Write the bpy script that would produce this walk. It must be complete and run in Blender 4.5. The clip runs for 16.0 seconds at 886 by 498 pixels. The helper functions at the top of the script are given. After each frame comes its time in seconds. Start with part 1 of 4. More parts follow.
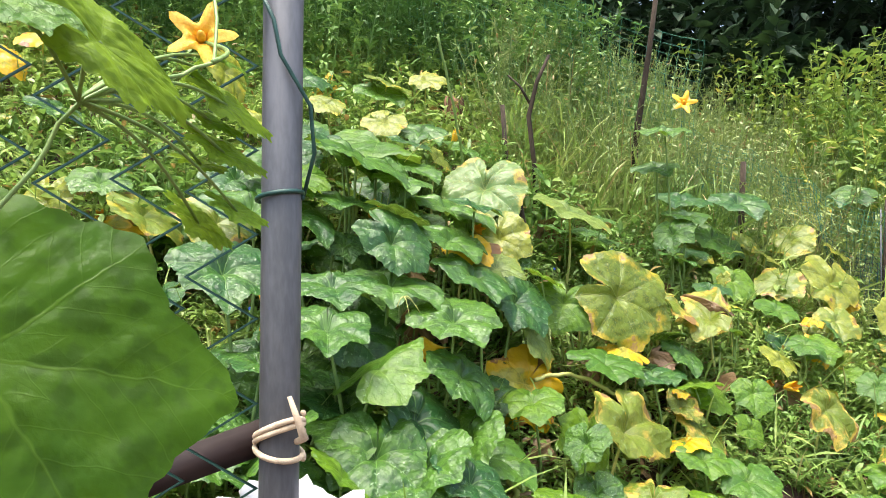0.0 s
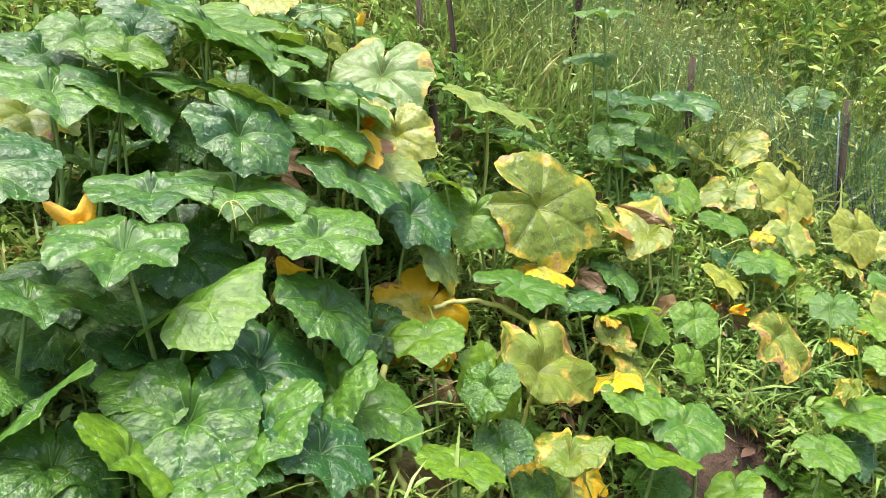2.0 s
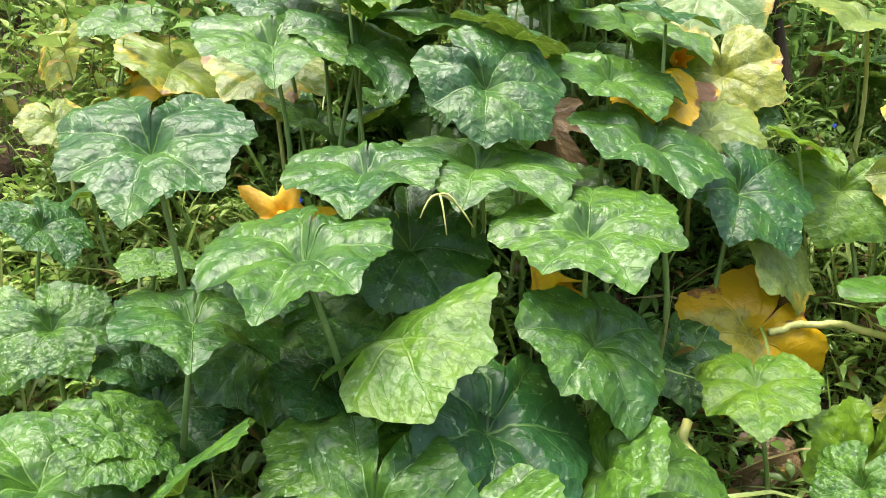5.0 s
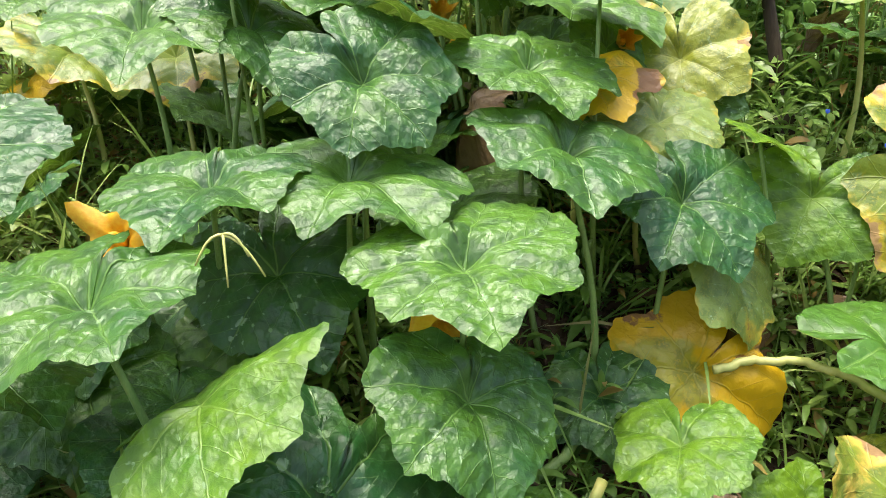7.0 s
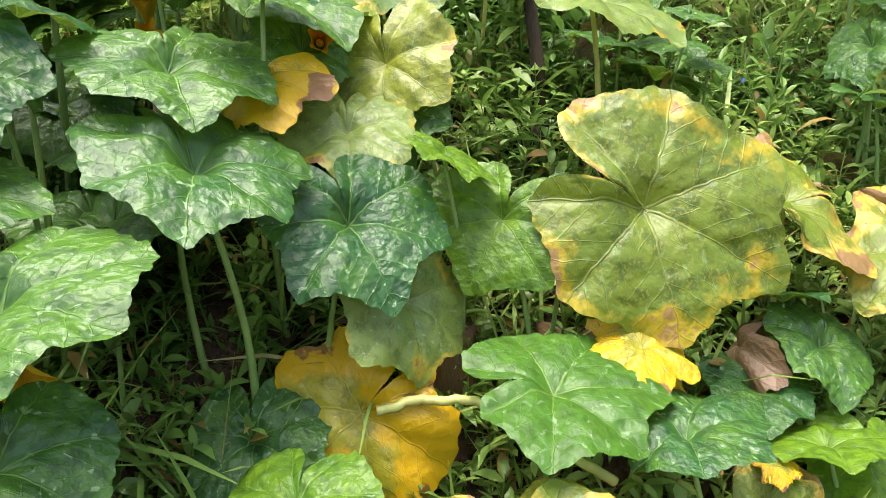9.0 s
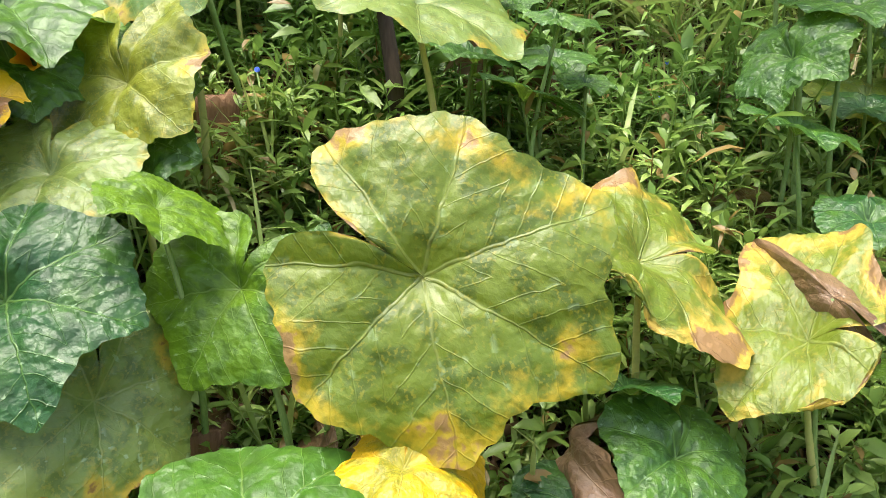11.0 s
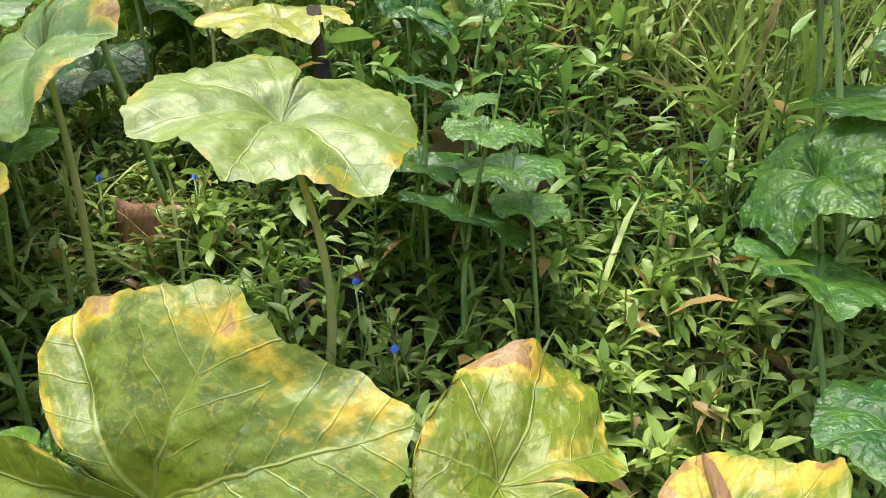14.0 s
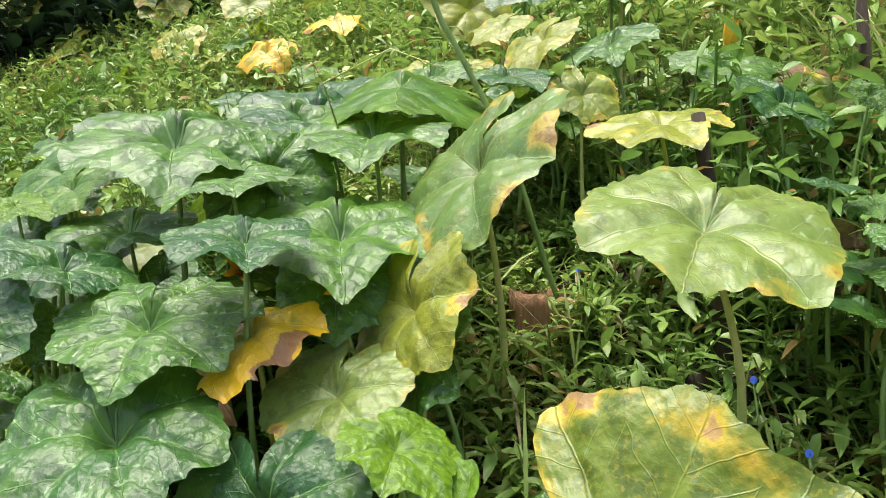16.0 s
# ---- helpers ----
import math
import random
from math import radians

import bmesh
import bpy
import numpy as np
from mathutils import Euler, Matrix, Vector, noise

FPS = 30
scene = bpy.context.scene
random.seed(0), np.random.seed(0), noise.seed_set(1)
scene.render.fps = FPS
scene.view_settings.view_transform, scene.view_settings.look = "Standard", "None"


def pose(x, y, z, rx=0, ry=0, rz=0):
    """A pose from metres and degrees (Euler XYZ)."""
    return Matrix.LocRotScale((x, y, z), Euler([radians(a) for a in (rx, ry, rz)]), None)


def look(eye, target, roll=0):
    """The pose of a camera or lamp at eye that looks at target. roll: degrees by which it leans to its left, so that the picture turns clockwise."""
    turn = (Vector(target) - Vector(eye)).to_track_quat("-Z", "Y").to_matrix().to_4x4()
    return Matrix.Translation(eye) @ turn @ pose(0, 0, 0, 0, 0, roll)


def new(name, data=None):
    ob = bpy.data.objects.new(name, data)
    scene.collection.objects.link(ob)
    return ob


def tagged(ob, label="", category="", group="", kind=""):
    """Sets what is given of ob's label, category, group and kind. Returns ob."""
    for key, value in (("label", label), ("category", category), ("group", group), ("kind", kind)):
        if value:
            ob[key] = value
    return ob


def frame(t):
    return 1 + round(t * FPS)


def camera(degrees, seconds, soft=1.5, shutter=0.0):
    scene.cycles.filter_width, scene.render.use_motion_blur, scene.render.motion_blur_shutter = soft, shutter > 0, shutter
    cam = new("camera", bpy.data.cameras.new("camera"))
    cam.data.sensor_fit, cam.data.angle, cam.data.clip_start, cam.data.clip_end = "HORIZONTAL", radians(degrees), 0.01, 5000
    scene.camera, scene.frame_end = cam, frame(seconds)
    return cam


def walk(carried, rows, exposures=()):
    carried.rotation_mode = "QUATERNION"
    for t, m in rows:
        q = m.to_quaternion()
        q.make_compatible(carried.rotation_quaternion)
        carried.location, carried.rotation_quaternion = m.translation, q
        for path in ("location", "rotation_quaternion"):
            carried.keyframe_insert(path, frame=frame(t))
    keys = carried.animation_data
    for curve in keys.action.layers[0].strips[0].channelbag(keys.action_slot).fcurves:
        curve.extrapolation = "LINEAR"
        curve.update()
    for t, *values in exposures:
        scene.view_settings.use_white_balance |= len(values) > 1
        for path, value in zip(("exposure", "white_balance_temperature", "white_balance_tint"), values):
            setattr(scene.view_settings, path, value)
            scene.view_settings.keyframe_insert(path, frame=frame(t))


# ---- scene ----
cam = camera(61.8, 16.0, 0.8)
PATH = [
    (0, (0.118, 0.087, 1.461), (0.042, 2.086, 1.482), -0.0),
    (0.5, (0.154, 0.226, 1.447), (0.128, 2.225, 1.44), -0.0),
    (1, (0.233, 0.326, 1.429), (0.256, 2.325, 1.377), 0.0),
    (1.5, (0.301, 0.426, 1.411), (0.35, 2.422, 1.299), -0.0),
    (2, (0.287, 0.547, 1.409), (0.342, 2.537, 1.215), -0.1),
    (2.5, (0.305, 0.642, 1.428), (0.32, 2.629, 1.197), -0.3),
    (3, (0.358, 0.738, 1.45), (0.215, 2.717, 1.198), -0.9),
    (3.2, (0.366, 0.74, 1.444), (0.128, 2.71, 1.198), -1.5),
    (3.5, (0.328, 0.827, 1.436), (-0.032, 2.776, 1.166), -1.3),
    (4, (0.271, 0.901, 1.435), (-0.267, 2.807, 1.155), -1.3),
    (4.2, (0.275, 0.925, 1.434), (-0.329, 2.81, 1.145), -1.3),
    (6.3, (0.297, 1.258, 1.465), (-0.564, 3.022, 1.083), -2.5),
    (6.5, (0.33, 1.275, 1.464), (-0.538, 3.035, 1.076), -2.4),
    (7, (0.412, 1.327, 1.482), (-0.453, 3.083, 1.066), -2.2),
    (7.5, (0.491, 1.376, 1.48), (-0.369, 3.129, 1.05), -1.9),
    (8, (0.522, 1.448, 1.478), (-0.276, 3.228, 1.036), -1.3),
    (8.5, (0.567, 1.513, 1.483), (-0.147, 3.329, 1.044), -0.8),
    (9, (0.697, 1.583, 1.492), (0.028, 3.416, 1.053), -0.4),
    (9.5, (0.771, 1.655, 1.498), (0.117, 3.496, 1.069), -0.3),
    (10, (0.843, 1.738, 1.512), (0.125, 3.555, 1.084), -0.8),
    (10.2, (0.839, 1.778, 1.517), (0.146, 3.603, 1.083), -0.8),
    (12.3, (1.076, 2.196, 1.469), (0.222, 3.974, 1.142), -0.2),
    (12.5, (1.079, 2.225, 1.475), (0.219, 4.001, 1.153), -0.2),
    (13, (1.096, 2.279, 1.504), (0.245, 4.061, 1.187), -0.0),
    (13.5, (1.114, 2.307, 1.553), (0.161, 4.041, 1.263), -0.4),
    (14, (1.104, 2.314, 1.59), (-0.026, 3.942, 1.319), -0.4),
    (14.2, (1.098, 2.306, 1.6), (-0.115, 3.875, 1.341), -0.6),
    (14.5, (1.086, 2.282, 1.619), (-0.239, 3.761, 1.379), -0.7),
    (15, (1.068, 2.236, 1.641), (-0.392, 3.591, 1.463), -0.9),
    (15.5, (1.046, 2.174, 1.642), (-0.513, 3.423, 1.537), -1.0),
    (16, (1.031, 2.133, 1.64), (-0.608, 3.275, 1.56), -1.1),
]
walk(cam, [(t, look(eye, target, roll)) for t, eye, target, roll in PATH], [(0.0, 1.7), (10.0, 1.66), (12.5, 1.52), (16.0, 1.42)])

# ---- light ----
world = bpy.data.worlds.new("sky")
scene.world = world
world.use_nodes = True
wn = world.node_tree
sky = wn.nodes.new("ShaderNodeTexSky")
sky.sky_type = "NISHITA"
sky.sun_disc = False
sky.sun_elevation, sky.sun_rotation = radians(80), radians(215)
sky.air_density, sky.dust_density, sky.ozone_density = 1.0, 6.0, 1.0
wn.links.new(sky.outputs[0], wn.nodes["Background"].inputs[0])
wn.nodes["Background"].inputs[1].default_value = 0.15
sun = new("sun", bpy.data.lights.new("sun", "SUN"))
sun.data.energy, sun.data.angle, sun.data.color = 1.5, radians(40), (1.0, 0.97, 0.90)
sun.matrix_world = look((-0.6, 1.2, 10.0), (0.3, 2.5, 1.0))


# ---- materials ----
def mat(name):
    m = bpy.data.materials.new(name)
    m.use_nodes = True
    return m, m.node_tree, m.node_tree.nodes["Principled BSDF"]


def calc(nt, op, a, b=None, c=None, clamp=False):
    n = nt.nodes.new("ShaderNodeMath")
    n.operation, n.use_clamp = op, clamp
    for i, v in enumerate((a, b, c)):
        if v is None:
            continue
        if isinstance(v, (int, float)):
            n.inputs[i].default_value = v
        else:
            nt.links.new(v, n.inputs[i])
    return n.outputs[0]


def mix(nt, fac, a, b):
    n = nt.nodes.new("ShaderNodeMix")
    n.data_type = "RGBA"
    for i, v in ((0, fac), (6, a), (7, b)):
        if isinstance(v, (int, float)):
            n.inputs[i].default_value = v
        elif isinstance(v, tuple):
            n.inputs[i].default_value = (*v, 1)
        else:
            nt.links.new(v, n.inputs[i])
    return n.outputs[2]


def step(nt, v, lo, hi):
    n = nt.nodes.new("ShaderNodeMapRange")
    n.interpolation_type = "SMOOTHSTEP"
    nt.links.new(v, n.inputs[0])
    n.inputs[1].default_value, n.inputs[2].default_value = lo, hi
    return n.outputs[0]


def tex(nt, kind, vector, scale, detail=3.0):
    n = nt.nodes.new(kind)
    n.inputs["Scale"].default_value = scale
    if "Detail" in n.inputs:
        n.inputs["Detail"].default_value = detail
    if vector is not None:
        nt.links.new(vector, n.inputs["Vector"])
    return n


def bump(nt, bsdf, height, strength, distance):
    b = nt.nodes.new("ShaderNodeBump")
    b.inputs["Strength"].default_value, b.inputs["Distance"].default_value = strength, distance
    nt.links.new(height, b.inputs["Height"])
    nt.links.new(b.outputs[0], bsdf.inputs["Normal"])


VEINS = 7
SPREAD = 2 * math.pi / VEINS


def leaf_material(name, young, old, vein, edge, rot, mottle, yellowing, rotting, translucent, relief=0.5, sheen=0.5):
    """Pumpkin leaf: palmate veins with side veins, pale mottling along them, yellowed and rotten edges."""
    m, nt, bsdf = mat(name)
    uv = nt.nodes.new("ShaderNodeUVMap").outputs[0]
    info = nt.nodes.new("ShaderNodeObjectInfo")
    rnd = info.outputs["Random"]
    shift = nt.nodes.new("ShaderNodeVectorMath")
    shift.operation = "ADD"
    comb = nt.nodes.new("ShaderNodeCombineXYZ")
    nt.links.new(calc(nt, "MULTIPLY", rnd, 37.0), comb.inputs[2])
    nt.links.new(uv, shift.inputs[0])
    nt.links.new(comb.outputs[0], shift.inputs[1])
    at = shift.outputs[0]
    # wavering leaf coordinates
    wob = tex(nt, "ShaderNodeTexNoise", at, 5.0, 2.0)
    off = nt.nodes.new("ShaderNodeVectorMath")
    off.operation = "MULTIPLY_ADD"
    nt.links.new(wob.outputs["Color"], off.inputs[0])
    off.inputs[1].default_value = (0.07, 0.07, 0.0)
    nt.links.new(uv, off.inputs[2])
    sep = nt.nodes.new("ShaderNodeSeparateXYZ")
    nt.links.new(off.outputs[0], sep.inputs[0])
    u, v = calc(nt, "SUBTRACT", sep.outputs[0], 0.035), calc(nt, "SUBTRACT", sep.outputs[1], 0.035)
    r = calc(nt, "SQRT", calc(nt, "ADD", calc(nt, "MULTIPLY", u, u), calc(nt, "MULTIPLY", v, v)))
    ang = calc(nt, "ARCTAN2", u, v)
    fold = calc(nt, "PINGPONG", calc(nt, "ADD", ang, 20 * SPREAD), SPREAD / 2)
    along, across = calc(nt, "MULTIPLY", r, calc(nt, "COSINE", fold)), calc(nt, "MULTIPLY", r, calc(nt, "SINE", fold))
    main = calc(nt, "SUBTRACT", 1.0, step(nt, calc(nt, "ADD", across, calc(nt, "MULTIPLY", r, 0.006)), 0.003, 0.013))
    herring = calc(nt, "PINGPONG", calc(nt, "SUBTRACT", along, calc(nt, "MULTIPLY", across, 0.9)), 0.085)
    side = calc(nt, "SUBTRACT", 1.0, step(nt, herring, 0.001, 0.008))
    side = calc(nt, "MULTIPLY", side, step(nt, r, 0.12, 0.3))
    cells = tex(nt, "ShaderNodeTexVoronoi", at, 17.0)
    cells.feature = "DISTANCE_TO_EDGE"
    net = calc(nt, "SUBTRACT", 1.0, step(nt, cells.outputs["Distance"], 0.0, 0.07))
    veins = calc(nt, "MAXIMUM", main, calc(nt, "MULTIPLY", side, 0.4))
    veins = calc(nt, "MAXIMUM", veins, calc(nt, "MULTIPLY", net, 0.05))
    # blade colour, two scales
    broad = tex(nt, "ShaderNodeTexNoise", at, 2.2, 3.0)
    fine = tex(nt, "ShaderNodeTexNoise", at, 28.0, 4.0)
    tone = calc(nt, "ADD", calc(nt, "MULTIPLY", broad.outputs[0], 0.9), calc(nt, "MULTIPLY", calc(nt, "SUBTRACT", rnd, 0.5), 0.55))
    col = mix(nt, step(nt, tone, 0.2, 0.75), young, old)
    col = mix(nt, calc(nt, "MULTIPLY", step(nt, fine.outputs[0], 0.5, 0.75), 0.10), col, vein)
    cloud = tex(nt, "ShaderNodeTexNoise", at, 7.0, 5.0)
    col = mix(nt, calc(nt, "MULTIPLY", step(nt, cloud.outputs[0], 0.46, 0.62), 0.6), col, tuple(c * 0.55 for c in old))
    # small pale flecks where side veins fork
    spot = tex(nt, "ShaderNodeTexNoise", at, 12.0, 2.0)
    close = calc(nt, "MAXIMUM", calc(nt, "SUBTRACT", 1.0, step(nt, herring, 0.006, 0.03)), calc(nt, "SUBTRACT", 1.0, step(nt, across, 0.012, 0.05)))
    pale = calc(nt, "MULTIPLY", step(nt, spot.outputs[0], 0.60, 0.64), step(nt, r, 0.12, 0.35))
    pale = calc(nt, "MULTIPLY", pale, close)
    col = mix(nt, calc(nt, "MULTIPLY", pale, mottle), col, (0.32, 0.46, 0.25))
    col = mix(nt, calc(nt, "MULTIPLY", veins, 0.5), col, vein)
    # distance to the rim is stored in the second layer
    rim = nt.nodes.new("ShaderNodeAttribute")
    rim.attribute_name = "rim"
    worn = calc(nt, "ADD", rim.outputs["Fac"], calc(nt, "MULTIPLY", calc(nt, "SUBTRACT", broad.outputs[0], 0.5), 3.0))
    worn = calc(nt, "ADD", worn, calc(nt, "MULTIPLY", calc(nt, "SUBTRACT", fine.outputs[0], 0.5), 0.4))
    if yellowing > 0:
        grain = tex(nt, "ShaderNodeTexNoise", at, 42.0, 3.0)
        speckle = calc(nt, "MULTIPLY", step(nt, grain.outputs[0], 0.52, 0.62), step(nt, cloud.outputs[0], 0.38, 0.6))
        col = mix(nt, calc(nt, "MULTIPLY", speckle, 0.5), col, tuple(0.55 * a + 0.45 * b for a, b in zip(young, edge)))
        col = mix(nt, calc(nt, "MULTIPLY", step(nt, worn, 1.05 - yellowing, 1.45 - yellowing), calc(nt, "SUBTRACT", 1.0, calc(nt, "MULTIPLY", veins, 0.35))), col, edge)
    if rotting > 0:
        col = mix(nt, step(nt, worn, 1.3 - rotting, 1.42 - rotting), col, rot)
    specks = tex(nt, "ShaderNodeTexVoronoi", at, 11.0)
    col = mix(nt, calc(nt, "MULTIPLY", calc(nt, "SUBTRACT", 1.0, step(nt, specks.outputs["Distance"], 0.05, 0.11)), min(1.0, yellowing)), col, rot)
    nt.links.new(col, bsdf.inputs["Base Color"])
    gloss = nt.nodes.new("ShaderNodeMapRange")
    nt.links.new(cloud.outputs[0], gloss.inputs[0])
    gloss.inputs[1].default_value, gloss.inputs[2].default_value, gloss.inputs[3].default_value, gloss.inputs[4].default_value = 0.3, 0.7, 0.33, 0.50
    nt.links.new(gloss.outputs[0], bsdf.inputs["Roughness"])
    bsdf.inputs["Specular IOR Level"].default_value = sheen
    # raised tissue between sunken veins, with fine wrinkles across them
    wrinkle = tex(nt, "ShaderNodeTexNoise", at, 10.0, 1.5)
    puff = calc(nt, "SUBTRACT", calc(nt, "MULTIPLY", wrinkle.outputs[0], 1.2), calc(nt, "MULTIPLY", veins, 0.35))
    puff = calc(nt, "ADD", puff, calc(nt, "MULTIPLY", step(nt, cells.outputs["Distance"], 0.0, 0.3), 0.10))
    puff = calc(nt, "ADD", puff, calc(nt, "MULTIPLY", fine.outputs[0], 0.18))
    quilt = calc(nt, "MULTIPLY", step(nt, herring, 0.0, 0.085), step(nt, across, 0.0, 0.12))
    puff = calc(nt, "ADD", puff, calc(nt, "MULTIPLY", quilt, 0.30))
    bump(nt, bsdf, puff, relief, 0.007)
    trans = nt.nodes.new("ShaderNodeBsdfTranslucent")
    warm = mix(nt, 0.4, col, (0.30, 0.42, 0.03))
    nt.links.new(warm, trans.inputs[0])
    both = nt.nodes.new("ShaderNodeMixShader")
    both.inputs[0].default_value = translucent
    nt.links.new(bsdf.outputs[0], both.inputs[1])
    nt.links.new(trans.outputs[0], both.inputs[2])
    nt.links.new(both.outputs[0], nt.nodes["Material Output"].inputs[0])
    return m


LEAF = {
    "green": leaf_material("leaf_green", (0.074, 0.178, 0.015), (0.016, 0.084, 0.018), (0.20, 0.36, 0.08), (0.35, 0.36, 0.03), (0.25, 0.14, 0.06), 0.7, 0.0, 0.0, 0.25, 0.6, 0.52),
    "light": leaf_material("leaf_light", (0.125, 0.24, 0.010), (0.055, 0.155, 0.014), (0.22, 0.34, 0.07), (0.40, 0.38, 0.03), (0.25, 0.14, 0.06), 0.45, 0.0, 0.0, 0.3, 0.45, 0.42),
    "pale": leaf_material("leaf_pale", (0.25, 0.28, 0.025), (0.13, 0.20, 0.025), (0.30, 0.34, 0.09), (0.50, 0.40, 0.04), (0.24, 0.145, 0.045), 0.4, 0.14, 0.03, 0.25, 0.35),
    "aged": leaf_material("leaf_aged", (0.18, 0.255, 0.05), (0.10, 0.195, 0.04), (0.30, 0.36, 0.12), (0.44, 0.34, 0.04), (0.24, 0.145, 0.045), 0.6, 0.08, 0.02, 0.25, 0.35),
    "mottled": leaf_material("leaf_mottled", (0.135, 0.19, 0.012), (0.055, 0.118, 0.010), (0.24, 0.28, 0.07), (0.48, 0.36, 0.02), (0.32, 0.20, 0.07), 0.25, 0.09, 0.05, 0.2, 0.5, 0.45),
    "yellow": leaf_material("leaf_yellow", (0.34, 0.31, 0.02), (0.24, 0.27, 0.025), (0.44, 0.40, 0.09), (0.60, 0.37, 0.006), (0.24, 0.11, 0.035), 0.1, 0.85, 0.12, 0.2),
    "climber": leaf_material("leaf_climber", (0.052, 0.130, 0.006), (0.030, 0.098, 0.008), (0.10, 0.20, 0.02), (0.40, 0.38, 0.03), (0.25, 0.14, 0.06), 0.0, 0.0, 0.0, 0.4, 0.2, 0.12),
    "sprig": leaf_material("leaf_sprig", (0.20, 0.32, 0.02), (0.12, 0.24, 0.015), (0.26, 0.38, 0.06), (0.40, 0.38, 0.03), (0.25, 0.14, 0.06), 0.0, 0.0, 0.0, 0.45, 0.2, 0.2),
    "dying": leaf_material("leaf_dying", (0.095, 0.165, 0.012), (0.145, 0.195, 0.018), (0.26, 0.31, 0.09), (0.52, 0.37, 0.06), (0.27, 0.16, 0.06), 0.35, 0.36, 0.20, 0.2, 0.6, 0.4),
    "dry": leaf_material("leaf_dry", (0.19, 0.115, 0.055), (0.28, 0.18, 0.09), (0.34, 0.24, 0.13), (0.17, 0.10, 0.05), (0.11, 0.06, 0.03), 0.0, 0.4, 0.2, 0.05),
}


def foliage(name, a, b, c, translucent=0.25, rough=0.5, rare=None):
    m, nt, bsdf = mat(name)
    geo = nt.nodes.new("ShaderNodeNewGeometry")
    rnd = geo.outputs["Random Per Island"]
    co = nt.nodes.new("ShaderNodeTexCoord").outputs["Object"]
    big = tex(nt, "ShaderNodeTexNoise", co, 1.3, 3.0)
    fine = tex(nt, "ShaderNodeTexNoise", co, 60.0, 3.0)
    col = mix(nt, rnd, a, b)
    col = mix(nt, step(nt, big.outputs[0], 0.42, 0.66), col, c)
    if rare:
        col = mix(nt, step(nt, rnd, 0.93, 0.95), col, rare)
    col = mix(nt, calc(nt, "MULTIPLY", step(nt, fine.outputs[0], 0.45, 0.7), 0.3), col, (a[0] * 0.5, a[1] * 0.5, a[2] * 0.5))
    nt.links.new(col, bsdf.inputs["Base Color"])
    bsdf.inputs["Roughness"].default_value = rough
    trans = nt.nodes.new("ShaderNodeBsdfTranslucent")
    nt.links.new(col, trans.inputs[0])
    both = nt.nodes.new("ShaderNodeMixShader")
    both.inputs[0].default_value = translucent
    nt.links.new(bsdf.outputs[0], both.inputs[1])
    nt.links.new(trans.outputs[0], both.inputs[2])
    nt.links.new(both.outputs[0], nt.nodes["Material Output"].inputs[0])
    return m


def plain(name, a, b, scale, rough, metal=0.0, height=0.3, depth=0.004, stretch=(1, 1, 1)):
    m, nt, bsdf = mat(name)
    co = nt.nodes.new("ShaderNodeTexCoord").outputs["Object"]
    mp = nt.nodes.new("ShaderNodeMapping")
    mp.inputs["Scale"].default_value = stretch
    nt.links.new(co, mp.inputs[0])
    n1 = tex(nt, "ShaderNodeTexNoise", mp.outputs[0], scale, 5.0)
    n2 = tex(nt, "ShaderNodeTexNoise", mp.outputs[0], scale * 9, 3.0)
    f = calc(nt, "ADD", calc(nt, "MULTIPLY", n1.outputs[0], 0.65), calc(nt, "MULTIPLY", n2.outputs[0], 0.35))
    nt.links.new(mix(nt, step(nt, f, 0.35, 0.65), a, b), bsdf.inputs["Base Color"])
    bsdf.inputs["Roughness"].default_value, bsdf.inputs["Metallic"].default_value = rough, metal
    bump(nt, bsdf, f, height, depth)
    return m


M_SOIL = plain("soil", (0.035, 0.020, 0.012), (0.11, 0.062, 0.036), 14.0, 0.95, height=0.9, depth=0.03)
M_WEED = foliage("weed", (0.18, 0.31, 0.055), (0.38, 0.49, 0.12), (0.15, 0.28, 0.055), 0.35, 0.4, (0.30, 0.20, 0.06))
M_TALL = foliage("tall_weed", (0.20, 0.30, 0.09), (0.38, 0.44, 0.17), (0.15, 0.26, 0.08), 0.3, 0.5, (0.34, 0.24, 0.10))
M_GRASS = foliage("grass", (0.23, 0.34, 0.07), (0.42, 0.48, 0.15), (0.18, 0.31, 0.06), 0.3, 0.45, (0.42, 0.34, 0.16))
M_THICKET = foliage("thicket", (0.13, 0.27, 0.06), (0.25, 0.40, 0.10), (0.08, 0.19, 0.045), 0.2, 0.5)
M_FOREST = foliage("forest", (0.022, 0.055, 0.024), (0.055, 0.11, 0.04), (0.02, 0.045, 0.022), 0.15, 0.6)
M_SHRUB = foliage("shrub", (0.22, 0.34, 0.05), (0.40, 0.48, 0.10), (0.18, 0.31, 0.06), 0.3, 0.5, (0.5, 0.45, 0.10))
M_LITTER = foliage("litter", (0.14, 0.075, 0.035), (0.30, 0.19, 0.09), (0.09, 0.05, 0.03), 0.1, 0.8)
M_STALK = plain("stalk", (0.12, 0.22, 0.05), (0.22, 0.32, 0.09), 20.0, 0.5, height=0.4, depth=0.002, stretch=(4, 4, 1))
M_STALK_PALE = plain("stalk_pale", (0.34, 0.38, 0.10), (0.46, 0.44, 0.14), 20.0, 0.5, height=0.4, depth=0.002)
M_FLOWER = plain("petal", (0.75, 0.36, 0.01), (0.80, 0.50, 0.03), 12.0, 0.5, height=0.4, depth=0.003)
M_BLUE = plain("blue_petal", (0.06, 0.14, 0.75), (0.12, 0.24, 0.85), 80.0, 0.5)
